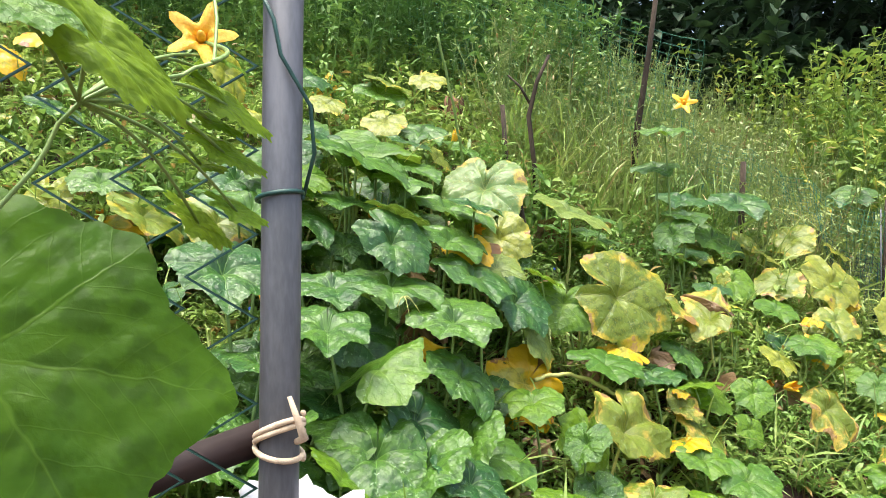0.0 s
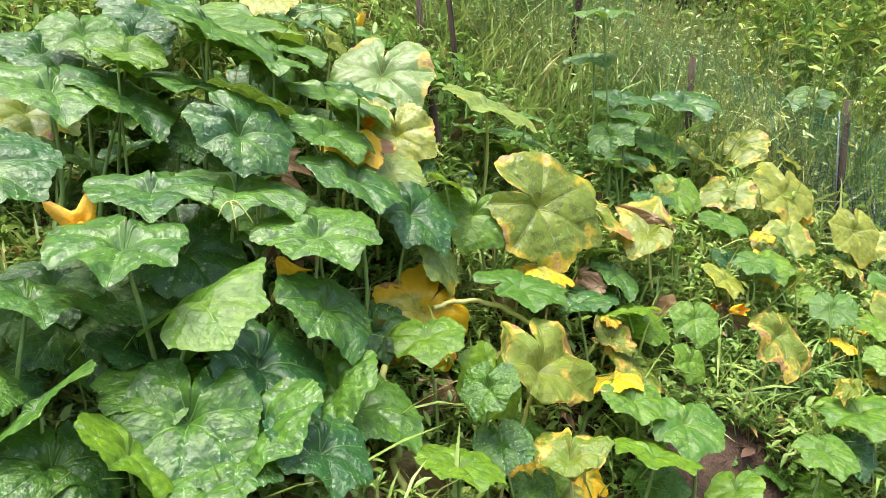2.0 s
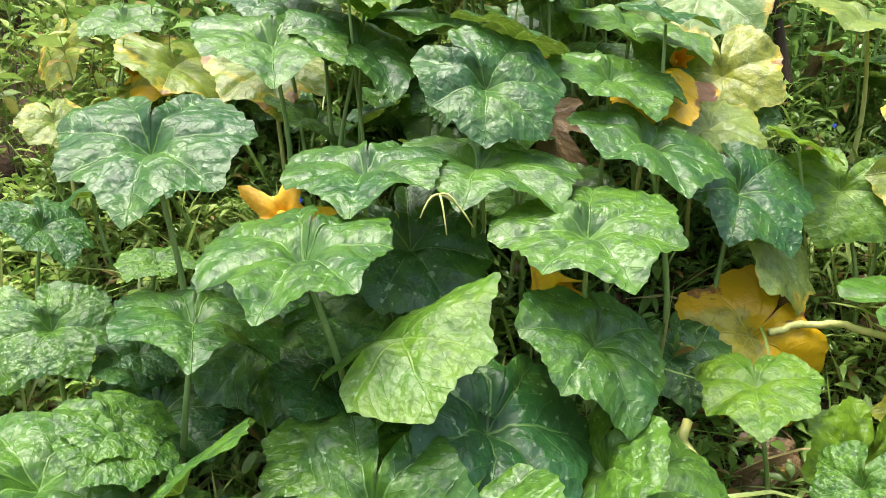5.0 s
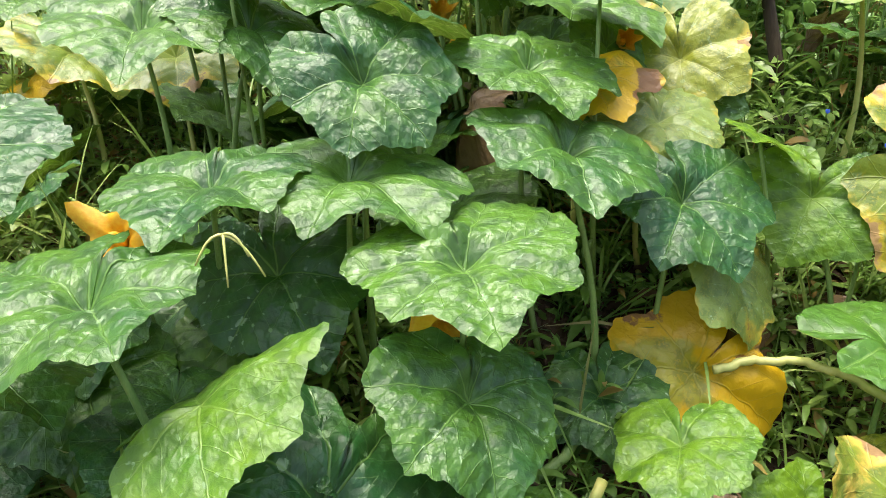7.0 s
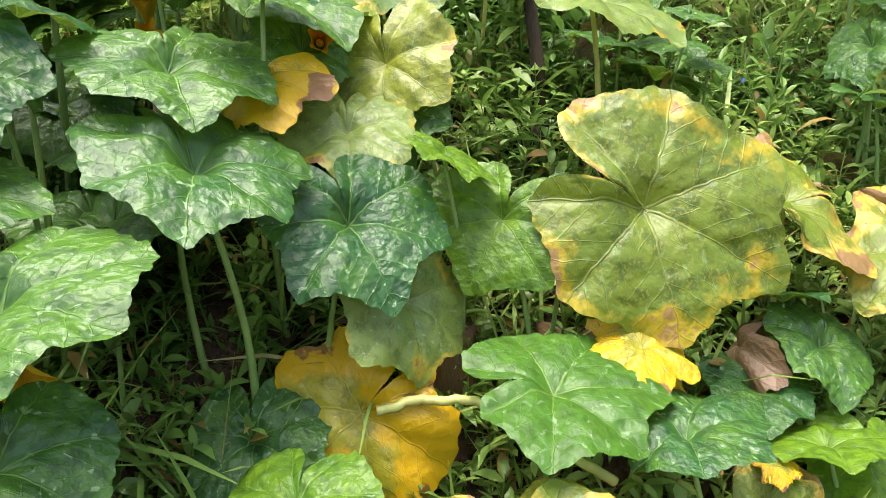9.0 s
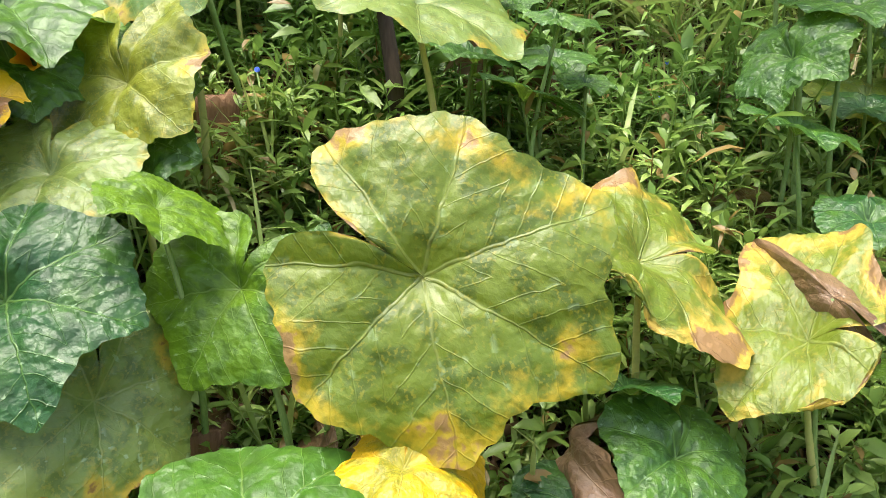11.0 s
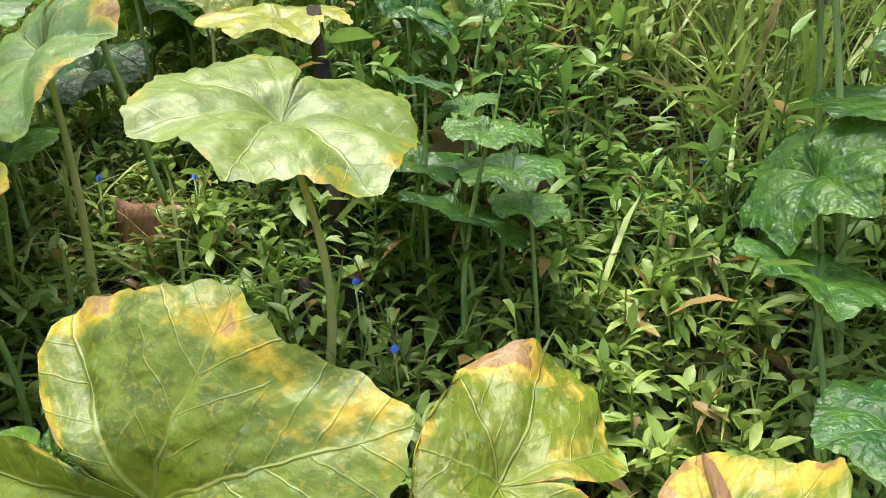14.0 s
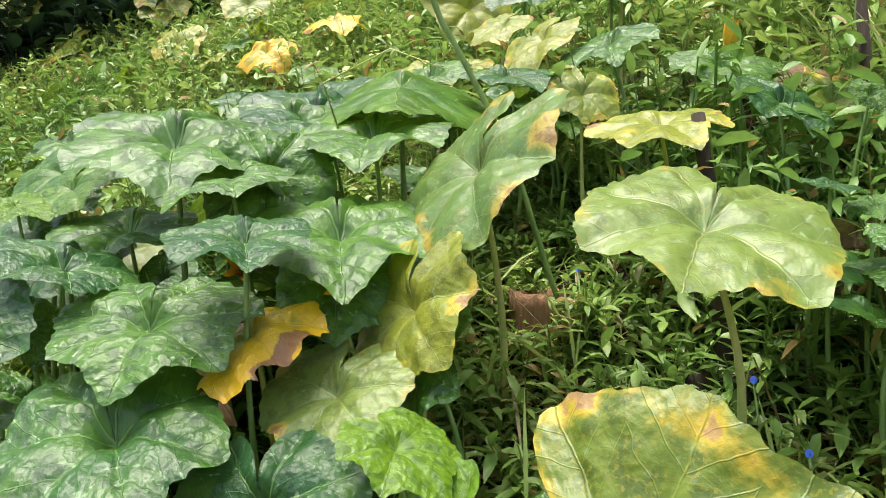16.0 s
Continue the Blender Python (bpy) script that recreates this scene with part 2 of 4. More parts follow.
M_STEEL = plain("galvanised", (0.085, 0.09, 0.097), (0.135, 0.14, 0.15), 30.0, 0.5, 0.35, 0.15, 0.001, (1, 1, 0.25))
M_WIRE = plain("coated_wire", (0.01, 0.05, 0.04), (0.02, 0.08, 0.06), 60.0, 0.4)
M_ROPE = plain("twine", (0.55, 0.42, 0.28), (0.68, 0.55, 0.38), 150.0, 0.9, height=0.8, depth=0.002)
M_WOOD = plain("weathered_wood", (0.022, 0.015, 0.009), (0.060, 0.042, 0.026), 18.0, 0.95, height=0.8, depth=0.006, stretch=(1, 1, 0.2))
M_BROWN = plain("brown_board", (0.022, 0.012, 0.010), (0.04, 0.022, 0.018), 9.0, 0.6, height=0.3, stretch=(0.2, 1, 1))
M_STUMP = plain("rotten_wood", (0.085, 0.040, 0.018), (0.21, 0.115, 0.055), 22.0, 0.9, height=0.9, depth=0.008, stretch=(1, 1, 0.25))
M_FILM = plain("white_film", (0.75, 0.76, 0.78), (0.85, 0.85, 0.86), 20.0, 0.35, height=0.5, depth=0.004)
M_NET = plain("green_net", (0.01, 0.13, 0.08), (0.02, 0.19, 0.12), 40.0, 0.5)
M_NETDARK = plain("dark_net", (0.012, 0.02, 0.04), (0.02, 0.03, 0.05), 40.0, 0.5)
M_BARK = plain("bark", (0.04, 0.03, 0.025), (0.10, 0.08, 0.06), 10.0, 0.9, height=0.8, depth=0.02, stretch=(1, 1, 0.3))


# ---- ground ----
def lay(x, y):
    """Height of the ground: a level path below a planted slope, that levels out far up."""
    x, y = np.asarray(x, float), np.asarray(y, float)
    slope = 0.84 + 0.49 * (np.minimum(y, 13.0) - 1.8)
    slope = slope + np.where(x > 0, -0.42 * np.minimum(x, 2.4), -0.16 * np.maximum(x, -10.0)) + 0.12 * np.clip(-x - 1.5, 0.0, 8.0)
    edge = 1.42 + 0.8 * np.clip(x, -1.2, 1.15) - 0.3 * np.clip(x - 1.3, 0.0, 2.0)
    slope = slope - 0.3 * np.exp(-((x - 0.5) / 0.42) ** 2 - ((y - 2.2) / 0.3) ** 2)
    s = np.clip((y - edge + 0.13) / 0.33, 0.0, 1.0)
    s = s * s * (3 - 2 * s)
    return s * np.maximum(slope, 0.0) + 0.02 * np.sin(3.1 * x + 1.0) * np.cos(2.7 * y)


def add_mesh(name, verts, faces, material, parent=None, smooth=True):
    me = bpy.data.meshes.new(name)
    me.from_pydata([tuple(v) for v in verts], [], [tuple(f) for f in faces])
    me.materials.append(material)
    if smooth:
        me.polygons.foreach_set("use_smooth", [True] * len(me.polygons))
    me.update()
    ob = new(name, me)
    ob.parent = parent
    return ob


def part(name, bm, material, parent, label=""):
    me = bpy.data.meshes.new(name)
    bm.to_mesh(me)
    bm.free()
    me.materials.append(material)
    me.polygons.foreach_set("use_smooth", [True] * len(me.polygons))
    ob = new(name, me)
    ob.parent = parent
    return tagged(ob, label)


def axis(lo, hi, near_lo, near_hi, fine, grow):
    mid = list(np.arange(near_lo, near_hi + 1e-6, fine))
    left, right, d = [], [], fine
    x = near_lo
    while x > lo:
        d *= grow
        x -= d
        left.append(x)
    x, d = near_hi, fine
    while x < hi:
        d *= grow
        x += d
        right.append(x)
    return np.array(left[::-1] + mid + right)


gx, gy = axis(-900, 900, -3.0, 3.2, 0.05, 1.2), axis(-900, 900, -0.5, 5.5, 0.05, 1.2)
GX, GY = np.meshgrid(gx, gy)
rough = np.array([noise.fractal(Vector((a * 2.2, b * 2.2, 0.3)), 1.0, 2.0, 4) for a, b in zip(GX.ravel(), GY.ravel())])
GZ = lay(GX, GY).ravel() + 0.035 * rough
nx = len(gx)
ground = add_mesh("ground", np.stack([GX.ravel(), GY.ravel(), GZ], 1),
                  [(j * nx + i, j * nx + i + 1, (j + 1) * nx + i + 1, (j + 1) * nx + i) for j in range(len(gy) - 1) for i in range(nx - 1)], M_SOIL)
tagged(ground, "brown garden soil on a planted slope above a path", "ground", kind="structure")


# ---- pumpkin leaves ----
OUT_A = np.radians([0, 6, 14, 27, 40, 51, 62, 77, 92, 103, 118, 135, 150, 162, 172, 179.2])
OUT_R = np.array([1.03, 0.95, 0.87, 0.80, 0.86, 0.95, 0.88, 0.81, 0.85, 0.90, 0.84, 0.84, 0.86, 0.76, 0.48, 0.04])


def blade(seed, nt=128, nr=20, tooth=0.012, cup=0.10, droop=0.16, crease=0.06, wave=0.05, keel=0.0, curl=0.0, torn=0.0, sink=0.10):
    """A lobed heart-shaped leaf blade, 1 unit from stalk to rim, with its rim distance and leaf coordinates."""
    rng = np.random.default_rng(seed)
    th = np.linspace(-math.radians(183), math.radians(183), nt)
    lop = 1 + 0.07 * np.sin(th + rng.uniform(0, 6)) + 0.05 * np.sin(3 * th + rng.uniform(0, 6)) + 0.02 * np.sin(7 * th + rng.uniform(0, 6))
    R = np.interp(np.abs(th) * (179.2 / 183), OUT_A, OUT_R) * lop
    k = np.ones(5) / 5
    R[2:-2] = np.convolve(R, k, "same")[2:-2] * 0.6 + R[2:-2] * 0.4
    R *= 1 + tooth * np.where(np.arange(nt) % 4 < 2, 1, -1) * (np.abs(th) < 2.8) * rng.uniform(0.4, 1.4, nt)
    if torn > 0:
        R *= 1 - torn * np.clip(np.sin(2 * th + rng.uniform(0, 6)) * np.sin(5 * th + rng.uniform(0, 6)), 0, 1)
    rr = (np.arange(nr + 1) / nr) ** 0.85
    TH, RR = np.meshgrid(th, rr)
    rad = R[None, :] * RR
    x, y = rad * np.sin(TH), rad * np.cos(TH)
    fold = np.abs((TH + 20 * SPREAD + SPREAD / 2) % SPREAD - SPREAD / 2) / (SPREAD / 2)
    z = cup * (rad ** 0.65) * (1 - 0.35 * np.cos(TH)) - droop * rad ** 2.2 * (1 + 0.45 * np.cos(TH))
    z += crease * np.sin(fold * math.pi / 2) ** 0.6 * rad * (1.3 - 0.7 * rad)
    # the stalk's end lies in a funnel, whose back is the two raised lobes beside the notch
    z += sink * (1 - np.exp(-(rad / 0.15) ** 2)) * (1 - 0.25 * np.cos(TH))
    back = np.clip(np.abs(TH) - 1.9, 0, 1.1) / 1.1
    z += 0.8 * sink * back ** 1.5 * np.exp(-((rad - 0.26) / 0.20) ** 2)
    ph = rng.uniform(0, 6, 4)
    z += wave * rad ** 2 * (np.sin(5 * TH + ph[0]) + 0.7 * np.sin(8 * TH + ph[1]))
    # blisters between the side veins
    z += 0.018 * rad * np.sin(11 * x + ph[2]) * np.sin(10 * y + ph[3]) + 0.012 * rad * np.sin(23 * x + ph[1]) * np.sin(21 * y + ph[0])
    herring = (rad * np.cos(fold * SPREAD / 2) - 0.9 * rad * np.sin(fold * SPREAD / 2)) / 0.17
    z += 0.016 * np.abs(np.sin(math.pi * herring)) * np.clip(rad * 3 - 0.3, 0, 1) * np.clip(fold * 3, 0, 1)
    z += keel * np.abs(x) + 0.05 * np.sign(TH) * np.clip(np.abs(TH) - 2.5, 0, 1) * rad
    if curl:
        over = np.clip(rad - 0.55, 0, 1) * np.clip(np.sin(TH * 1.0 + ph[1]) + 0.3, 0, 1)
        z += curl * over * 1.6
        x -= np.sign(curl) * over * np.sin(TH) * 1.1
        y -= np.sign(curl) * over * np.cos(TH) * 1.1
    co = np.stack([x.ravel(), y.ravel(), z.ravel()], 1)
    i, j = np.meshgrid(np.arange(nt - 1), np.arange(nr))
    a = (j * nt + i).ravel()
    faces = np.stack([a, a + nt, a + nt + 1, a + 1], 1)
    me = bpy.data.meshes.new("blade")
    me.from_pydata(co.tolist(), [], faces.tolist())
    flat = np.stack([(rad * np.sin(TH)).ravel(), (rad * np.cos(TH)).ravel()], 1)
    layer = me.uv_layers.new(name="UVMap")
    idx = np.empty(len(me.loops), int)
    me.loops.foreach_get("vertex_index", idx)
    layer.data.foreach_set("uv", flat[idx].ravel())
    me.attributes.new("rim", "FLOAT", "POINT").data.foreach_set("value", RR.ravel())
    me.polygons.foreach_set("use_smooth", [True] * len(me.polygons))
    me.update()
    return me


FORMS = {
    "green": [blade(s, cup=0.05 + 0.02 * (s % 3), droop=0.14 + 0.06 * (s % 2), crease=0.11, wave=0.035, sink=0.13) for s in range(9)],
    "light": [blade(20 + s, cup=0.05, droop=0.14, crease=0.10, wave=0.03, sink=0.08) for s in range(5)] + [blade(26, cup=0.02, droop=0.06, crease=0.05, wave=0.02, keel=-0.42, sink=0.05)],
    "aged": [blade(40 + s, cup=0.05, droop=0.15, crease=0.07, wave=0.04, sink=0.08) for s in range(4)],
    "mottled": [blade(49, cup=0.05, droop=0.15, crease=0.07, wave=0.04, sink=0.08)],
    "pale": [blade(45 + s, cup=0.05, droop=0.15, crease=0.07, wave=0.04, sink=0.08) for s in range(5)],
    "yellow": [blade(60 + s, cup=0.05, droop=0.30, wave=0.09, keel=-0.12, torn=0.25) for s in range(4)],
    "climber": [blade(110 + s, sink=0.02, cup=0.05, droop=0.08, crease=0.03, wave=0.03) for s in range(2)],
    "sprig": [blade(114 + s, tooth=0.05, sink=0.02, cup=0.03, droop=0.10, crease=0.05, wave=0.04) for s in range(2)],
    "dying": [blade(80 + s, cup=0.10, droop=0.20, wave=0.10, curl=0.16, torn=0.16) for s in range(4)],
    "dry": [blade(90 + s, cup=0.02, droop=0.55, wave=0.16, keel=-0.45, curl=-0.5, torn=0.45) for s in range(4)],
}
LABEL = {
    "green": "large dark green pumpkin leaf with pale mottling on a stalk",
    "light": "young light green pumpkin leaf on a thin stalk",
    "pale": "pale yellow-green ageing pumpkin leaf with a yellowed rim",
    "aged": "large ageing pumpkin leaf, dull green with yellow and brown blotches",
    "mottled": "very large dull green pumpkin leaf with yellow rim and brown blotch",
    "yellow": "bright yellow wilting pumpkin leaf on a pale stalk",
    "dying": "withering pumpkin leaf, yellow with brown curled edges",
    "dry": "dead brown shrivelled pumpkin leaf hanging among the weeds",
}


def tube(points, radii, sides=7):
    """A round tapering rod through the points; verts and faces."""
    pts = [Vector(p) for p in points]
    verts, faces = [], []
    side = Vector((0.31, 0.95, 0.05))
    for k, p in enumerate(pts):
        d = (pts[min(k + 1, len(pts) - 1)] - pts[max(k - 1, 0)]).normalized()
        side = (side - d * side.dot(d)).normalized()
        up = d.cross(side)
        for s in range(sides):
            a = 2 * math.pi * s / sides
            verts.append(p + (side * math.cos(a) + up * math.sin(a)) * radii[k])
    n = len(pts)
    for k in range(n - 1):
        for s in range(sides):
            faces.append((k * sides + s, k * sides + (s + 1) % sides, (k + 1) * sides + (s + 1) % sides, (k + 1) * sides + s))
    faces.append(tuple(range(sides))[::-1])
    faces.append(tuple((n - 1) * sides + s for s in range(sides)))
    return verts, faces


def bow(a, b, sag, n=9):
    """Points on a bent line from a to b, pushed by the vector sag in its middle."""
    a, b, s = Vector(a), Vector(b), Vector(sag)
    return [a.lerp(b, k / n) + s * math.sin(math.pi * k / n) for k in range(n + 1)]


leaf_rng = random.Random(11)
leaf_count = {k: 0 for k in FORMS}


def leaf(kind, x, y, z, yaw, pitch, roll, size, form=None, wide=1.0):
    """A pumpkin leaf: the foot of its stalk stands in the soil, the blade opens from the stalk's top."""
    k = leaf_count[kind] if form is None else form
    leaf_count[kind] += form is None
    turn = pose(0, 0, 0, pitch, 0, yaw) @ pose(0, 0, 0, 0, roll, 0)
    back = turn @ Vector((0, -1, 0))
    fx, fy = x + back.x * 0.25 * size + leaf_rng.uniform(-0.05, 0.05), y + abs(back.y) * 0.15 * size + leaf_rng.uniform(0.0, 0.06)
    fz = float(lay(fx, fy)) - 0.04
    if fz > z - 0.03:
        fz = z - 0.08
    root = new("pumpkin_leaf")
    root.location = (fx, fy, fz)
    tagged(root, LABEL[kind], "leaf", "pumpkin leaves")
    b = new("blade", FORMS[kind][k % len(FORMS[kind])])
    if not b.data.materials:
        b.data.materials.append(LEAF[kind])
    b.parent = root
    b.matrix_basis = pose(x - fx, y - fy, z - fz) @ turn @ Matrix.Diagonal((size * wide, size, size, 1))
    thick = 0.0030 + 0.016 * size
    top = Vector((x - fx, y - fy, z - fz - 0.002))
    pts = bow((0, 0, 0), top, (leaf_rng.uniform(-0.03, 0.03), leaf_rng.uniform(-0.02, 0.03), 0.0))
    v, f = tube(pts, [thick * (1.25 - 0.6 * i / 9) for i in range(10)])
    add_mesh("stalk", v, f, M_STALK_PALE if kind in ("pale", "yellow", "dying", "aged", "mottled") else M_STALK, root)
    return root


# leaves at their places, from the front of the bed to its back
leaf("green", -0.481, 1.844, 1.415, -153, -29, -3, 0.149)
leaf("green", -0.245, 2.020, 1.366, -161, -8, 0, 0.142, 2, 1.0)
leaf("green", -0.104, 2.114, 1.370, -169, -10, -9, 0.134, 1, 1.22)
leaf("green", 0.072, 2.070, 1.280, -139, -18, 8, 0.130, 0, 1.2)
leaf("green", -0.219, 1.807, 1.278, -168, -10, -3, 0.156, 4, 0.85)
leaf("green", -0.363, 1.766, 1.201, -139, -1, -10, 0.123)
leaf("light", -0.098, 1.820, 1.195, -47, 29, 7, 0.135, 5)
leaf("green", 0.090, 2.028, 1.141, -135, -33, -12, 0.125, 3, 1.05)
leaf("green", -0.106, 2.161, 1.494, -100, -33, 34, 0.143, 7, 0.90)
leaf("green", 0.123, 2.303, 1.384, -97, -18, 12, 0.161, 5, 0.90)
leaf("green", 0.256, 2.430, 1.309, -120, -38, 14, 0.132, 8, 1.05)
leaf("light", 0.425, 2.573, 1.303, 154, -51, -28, 0.107, 0, 1.22)
leaf("aged", 0.322, 2.462, 1.205, -132, -57, -19, 0.125, 1)
leaf("pale", -0.919, 2.385, 1.584, -92, -32, 6, 0.157)
leaf("yellow", -1.069, 2.405, 1.538, 170, -31, 5, 0.153)
leaf("green", -0.514, 2.189, 1.580, -145, -18, -3, 0.162)
leaf("green", -0.411, 2.318, 1.586, -122, -26, -7, 0.154)
leaf("pale", -0.703, 2.444, 1.566, -136, -34, 0, 0.156)
leaf("green", -0.285, 2.412, 1.616, -125, -11, -1, 0.136)
leaf("green", -1.067, 2.403, 1.690, -148, -23, 3, 0.116)
leaf("green", -0.614, 2.364, 1.694, -130, -25, 10, 0.135)
leaf("green", -0.133, 2.594, 1.701, -125, -60, -12, 0.124)
leaf("light", -0.407, 2.348, 1.701, -147, -32, 4, 0.100)
leaf("green", -0.275, 2.372, 1.492, -146, -38, -0, 0.073)
leaf("pale", -1.211, 2.356, 1.634, 157, -62, -11, 0.107)
leaf("pale", -1.084, 2.199, 1.471, -115, -39, 6, 0.087)
leaf("green", -0.454, 1.597, 1.048, -32, 7, 21, 0.138)
leaf("green", -0.284, 1.640, 1.054, -155, 20, 39, 0.095, 7, 1.22)
leaf("green", -0.160, 1.790, 1.050, -148, -7, 1, 0.110, 1, 1.22)
leaf("green", -0.021, 1.897, 1.053, -160, -22, -28, 0.175, 0, 0.90)
leaf("green", -0.593, 1.749, 1.182, -103, -32, 21, 0.090)
leaf("green", -0.542, 1.819, 1.113, -19, -2, 18, 0.094)
leaf("green", -0.035, 1.937, 1.102, -31, 2, 45, 0.054)
leaf("green", -0.218, 1.900, 1.146, 41, -171, 166, 0.077)
leaf("green", -0.681, 2.036, 1.213, -125, -8, 2, 0.078)
leaf("green", -0.836, 1.942, 1.286, -99, -35, -3, 0.090)
leaf("green", -0.404, 1.663, 1.102, -96, -15, -3, 0.079)
leaf("green", -0.489, 1.795, 1.145, -22, -8, 38, 0.057)
leaf("green", 0.070, 1.874, 0.933, -149, -2, -6, 0.064)
leaf("green", -0.030, 1.774, 0.957, -168, -1, -2, 0.072)
leaf("green", -0.286, 1.655, 0.975, -165, -7, -12, 0.107)
leaf("light", -0.154, 1.627, 0.994, -132, -20, -35, 0.110)
leaf("green", -0.005, 1.693, 0.959, -173, -10, -3, 0.103)
leaf("green", 0.115, 1.745, 0.950, -158, -20, -22, 0.112)
leaf("green", -0.378, 1.642, 1.085, -119, -19, -11, 0.076)
leaf("green", -0.330, 1.564, 0.982, -130, -13, -30, 0.083)
leaf("yellow", 0.283, 2.399, 1.067, -40, -143, 128, 0.161)
leaf("light", 0.295, 2.212, 1.040, -174, -15, 5, 0.102)
leaf("dying", 0.551, 2.210, 0.960, -144, -44, -6, 0.170, 0, 1.15)
leaf("light", 0.439, 2.238, 0.932, 165, -47, -45, 0.111)
leaf("mottled", 0.613, 2.628, 1.318, -85, -25, 62, 0.212, 0, 0.95)
leaf("yellow", 0.609, 2.606, 1.132, -145, -6, -13, 0.090)
leaf("yellow", 0.641, 2.605, 1.075, -117, -6, -3, 0.059)
leaf("green", 1.075, 3.091, 1.322, -177, -10, -3, 0.091)
leaf("green", 1.105, 3.458, 1.463, -156, -7, 1, 0.095)
leaf("green", 0.983, 3.206, 1.437, -158, -5, -15, 0.103)
leaf("green", 0.972, 3.257, 1.551, -14, -139, -162, 0.105)
leaf("green", 1.052, 3.335, 1.622, -168, -8, 0, 0.118)
leaf("green", 0.604, 3.202, 1.553, -140, -6, 2, 0.091)
leaf("green", 0.677, 3.118, 1.513, -143, -13, -2, 0.056)
leaf("green", 0.475, 3.165, 1.555, -130, -5, -8, 0.107)
leaf("green", 0.578, 3.113, 1.492, -105, -8, -12, 0.107)
leaf("green", 0.644, 3.071, 1.601, -137, -9, -2, 0.070)
leaf("pale", 1.143, 3.137, 1.375, 161, -56, 27, 0.036)
leaf("light", 1.126, 2.919, 1.254, -137, -1, -3, 0.046)
leaf("light", 1.087, 2.876, 1.192, -149, -5, -15, 0.044)
leaf("pale", 1.135, 3.026, 1.266, -132, -11, -7, 0.046)
leaf("green", 0.502, 2.622, 1.319, -38, -126, 148, 0.058)
leaf("green", 0.810, 2.751, 1.169, -136, 19, -10, 0.080)
leaf("light", 0.534, 2.418, 1.118, -65, 2, 16, 0.141)
leaf("green", 0.691, 2.446, 1.071, -61, 16, 5, 0.109)
leaf("green", 0.776, 2.668, 1.055, -169, -9, -7, 0.092)
leaf("green", 0.863, 2.738, 1.107, -157, -25, -18, 0.100)
leaf("light", 0.864, 2.583, 1.022, -171, 14, 6, 0.102)
leaf("yellow", 0.798, 2.522, 1.020, -166, -9, -1, 0.034)
leaf("aged", 0.488, 2.891, 1.618, -152, -18, -14, 0.187, 0, 0.95)
leaf("green", 0.035, 2.640, 1.602, -116, -14, 3, 0.177, 2, 0.90)
leaf("green", 0.048, 2.361, 1.502, -128, -24, 0, 0.124, 6, 1.22)
leaf("green", 0.127, 2.461, 1.608, -109, -10, 2, 0.108)
leaf("green", -0.103, 2.284, 1.571, -92, -9, -13, 0.117)
leaf("aged", 0.200, 2.545, 1.420, -150, -32, 0, 0.120, 2)
leaf("green", 0.223, 2.671, 1.453, -146, -53, 39, 0.112)
leaf("green", 0.103, 2.593, 1.540, -113, -41, 3, 0.101)
leaf("yellow", 0.106, 2.476, 1.490, -148, -19, 18, 0.114)
leaf("light", 0.351, 2.539, 1.390, -79, -22, 3, 0.079)
leaf("green", -0.099, 2.233, 1.506, -80, -36, -15, 0.072)
leaf("green", -0.245, 2.249, 1.368, -88, -27, -21, 0.084)
leaf("green", -0.257, 2.483, 1.757, -109, -17, -2, 0.209)
leaf("green", -0.345, 2.786, 1.825, -116, -23, -4, 0.179)
leaf("green", -0.101, 2.524, 1.698, -159, -8, -7, 0.118)
leaf("light", -0.507, 2.344, 1.736, -145, -38, 4, 0.111)
leaf("light", -0.395, 2.259, 1.671, -61, -9, 15, 0.072)
leaf("pale", 0.221, 3.146, 1.783, -114, -11, 10, 0.134)
leaf("pale", -0.026, 3.214, 1.880, -134, -48, -19, 0.091)
leaf("green", 0.296, 3.374, 1.821, -111, -32, -10, 0.107)
leaf("green", 0.086, 3.517, 1.935, -102, -18, 10, 0.134)
leaf("dying", 0.270, 3.595, 1.851, -134, -43, -13, 0.106)
leaf("green", 0.420, 3.434, 1.832, -111, -50, 6, 0.046)
leaf("green", 0.514, 3.126, 1.670, -119, -5, -6, 0.047)
leaf("green", 0.549, 3.176, 1.643, -144, -13, 13, 0.046)
leaf("green", 0.531, 3.199, 1.557, -128, -0, 18, 0.045)
leaf("green", -0.106, 3.385, 2.005, 171, -21, -8, 0.129)
leaf("pale", -0.264, 3.330, 2.049, -28, -148, 157, 0.117)
leaf("pale", -0.541, 3.441, 2.157, 162, -23, -25, 0.101)
leaf("yellow", -2.052, 3.366, 2.372, -153, -36, -9, 0.158)
leaf("pale", -3.055, 3.276, 2.600, -126, -45, 10, 0.176)
leaf("pale", -4.513, 3.593, 3.193, -106, -44, 2, 0.221)
leaf("pale", -3.238, 3.743, 2.923, -112, -45, 7, 0.189)
leaf("pale", -4.588, 2.934, 2.832, -126, -35, 26, 0.279)
leaf("pale", -4.761, 2.693, 3.103, -117, -48, 3, 0.188)
leaf("yellow", -2.006, 3.671, 2.535, -154, -17, -5, 0.160)
leaf("green", -0.158, 3.136, 1.917, -99, -11, 8, 0.113)
leaf("green", -1.912, 2.577, 1.926, -115, -16, 13, 0.178)
leaf("green", -1.637, 3.128, 2.068, -91, -19, 11, 0.140)
leaf("green", -0.712, 3.673, 2.318, -119, -25, 8, 0.168)
leaf("green", -0.327, 3.634, 2.235, -125, -22, 14, 0.158)
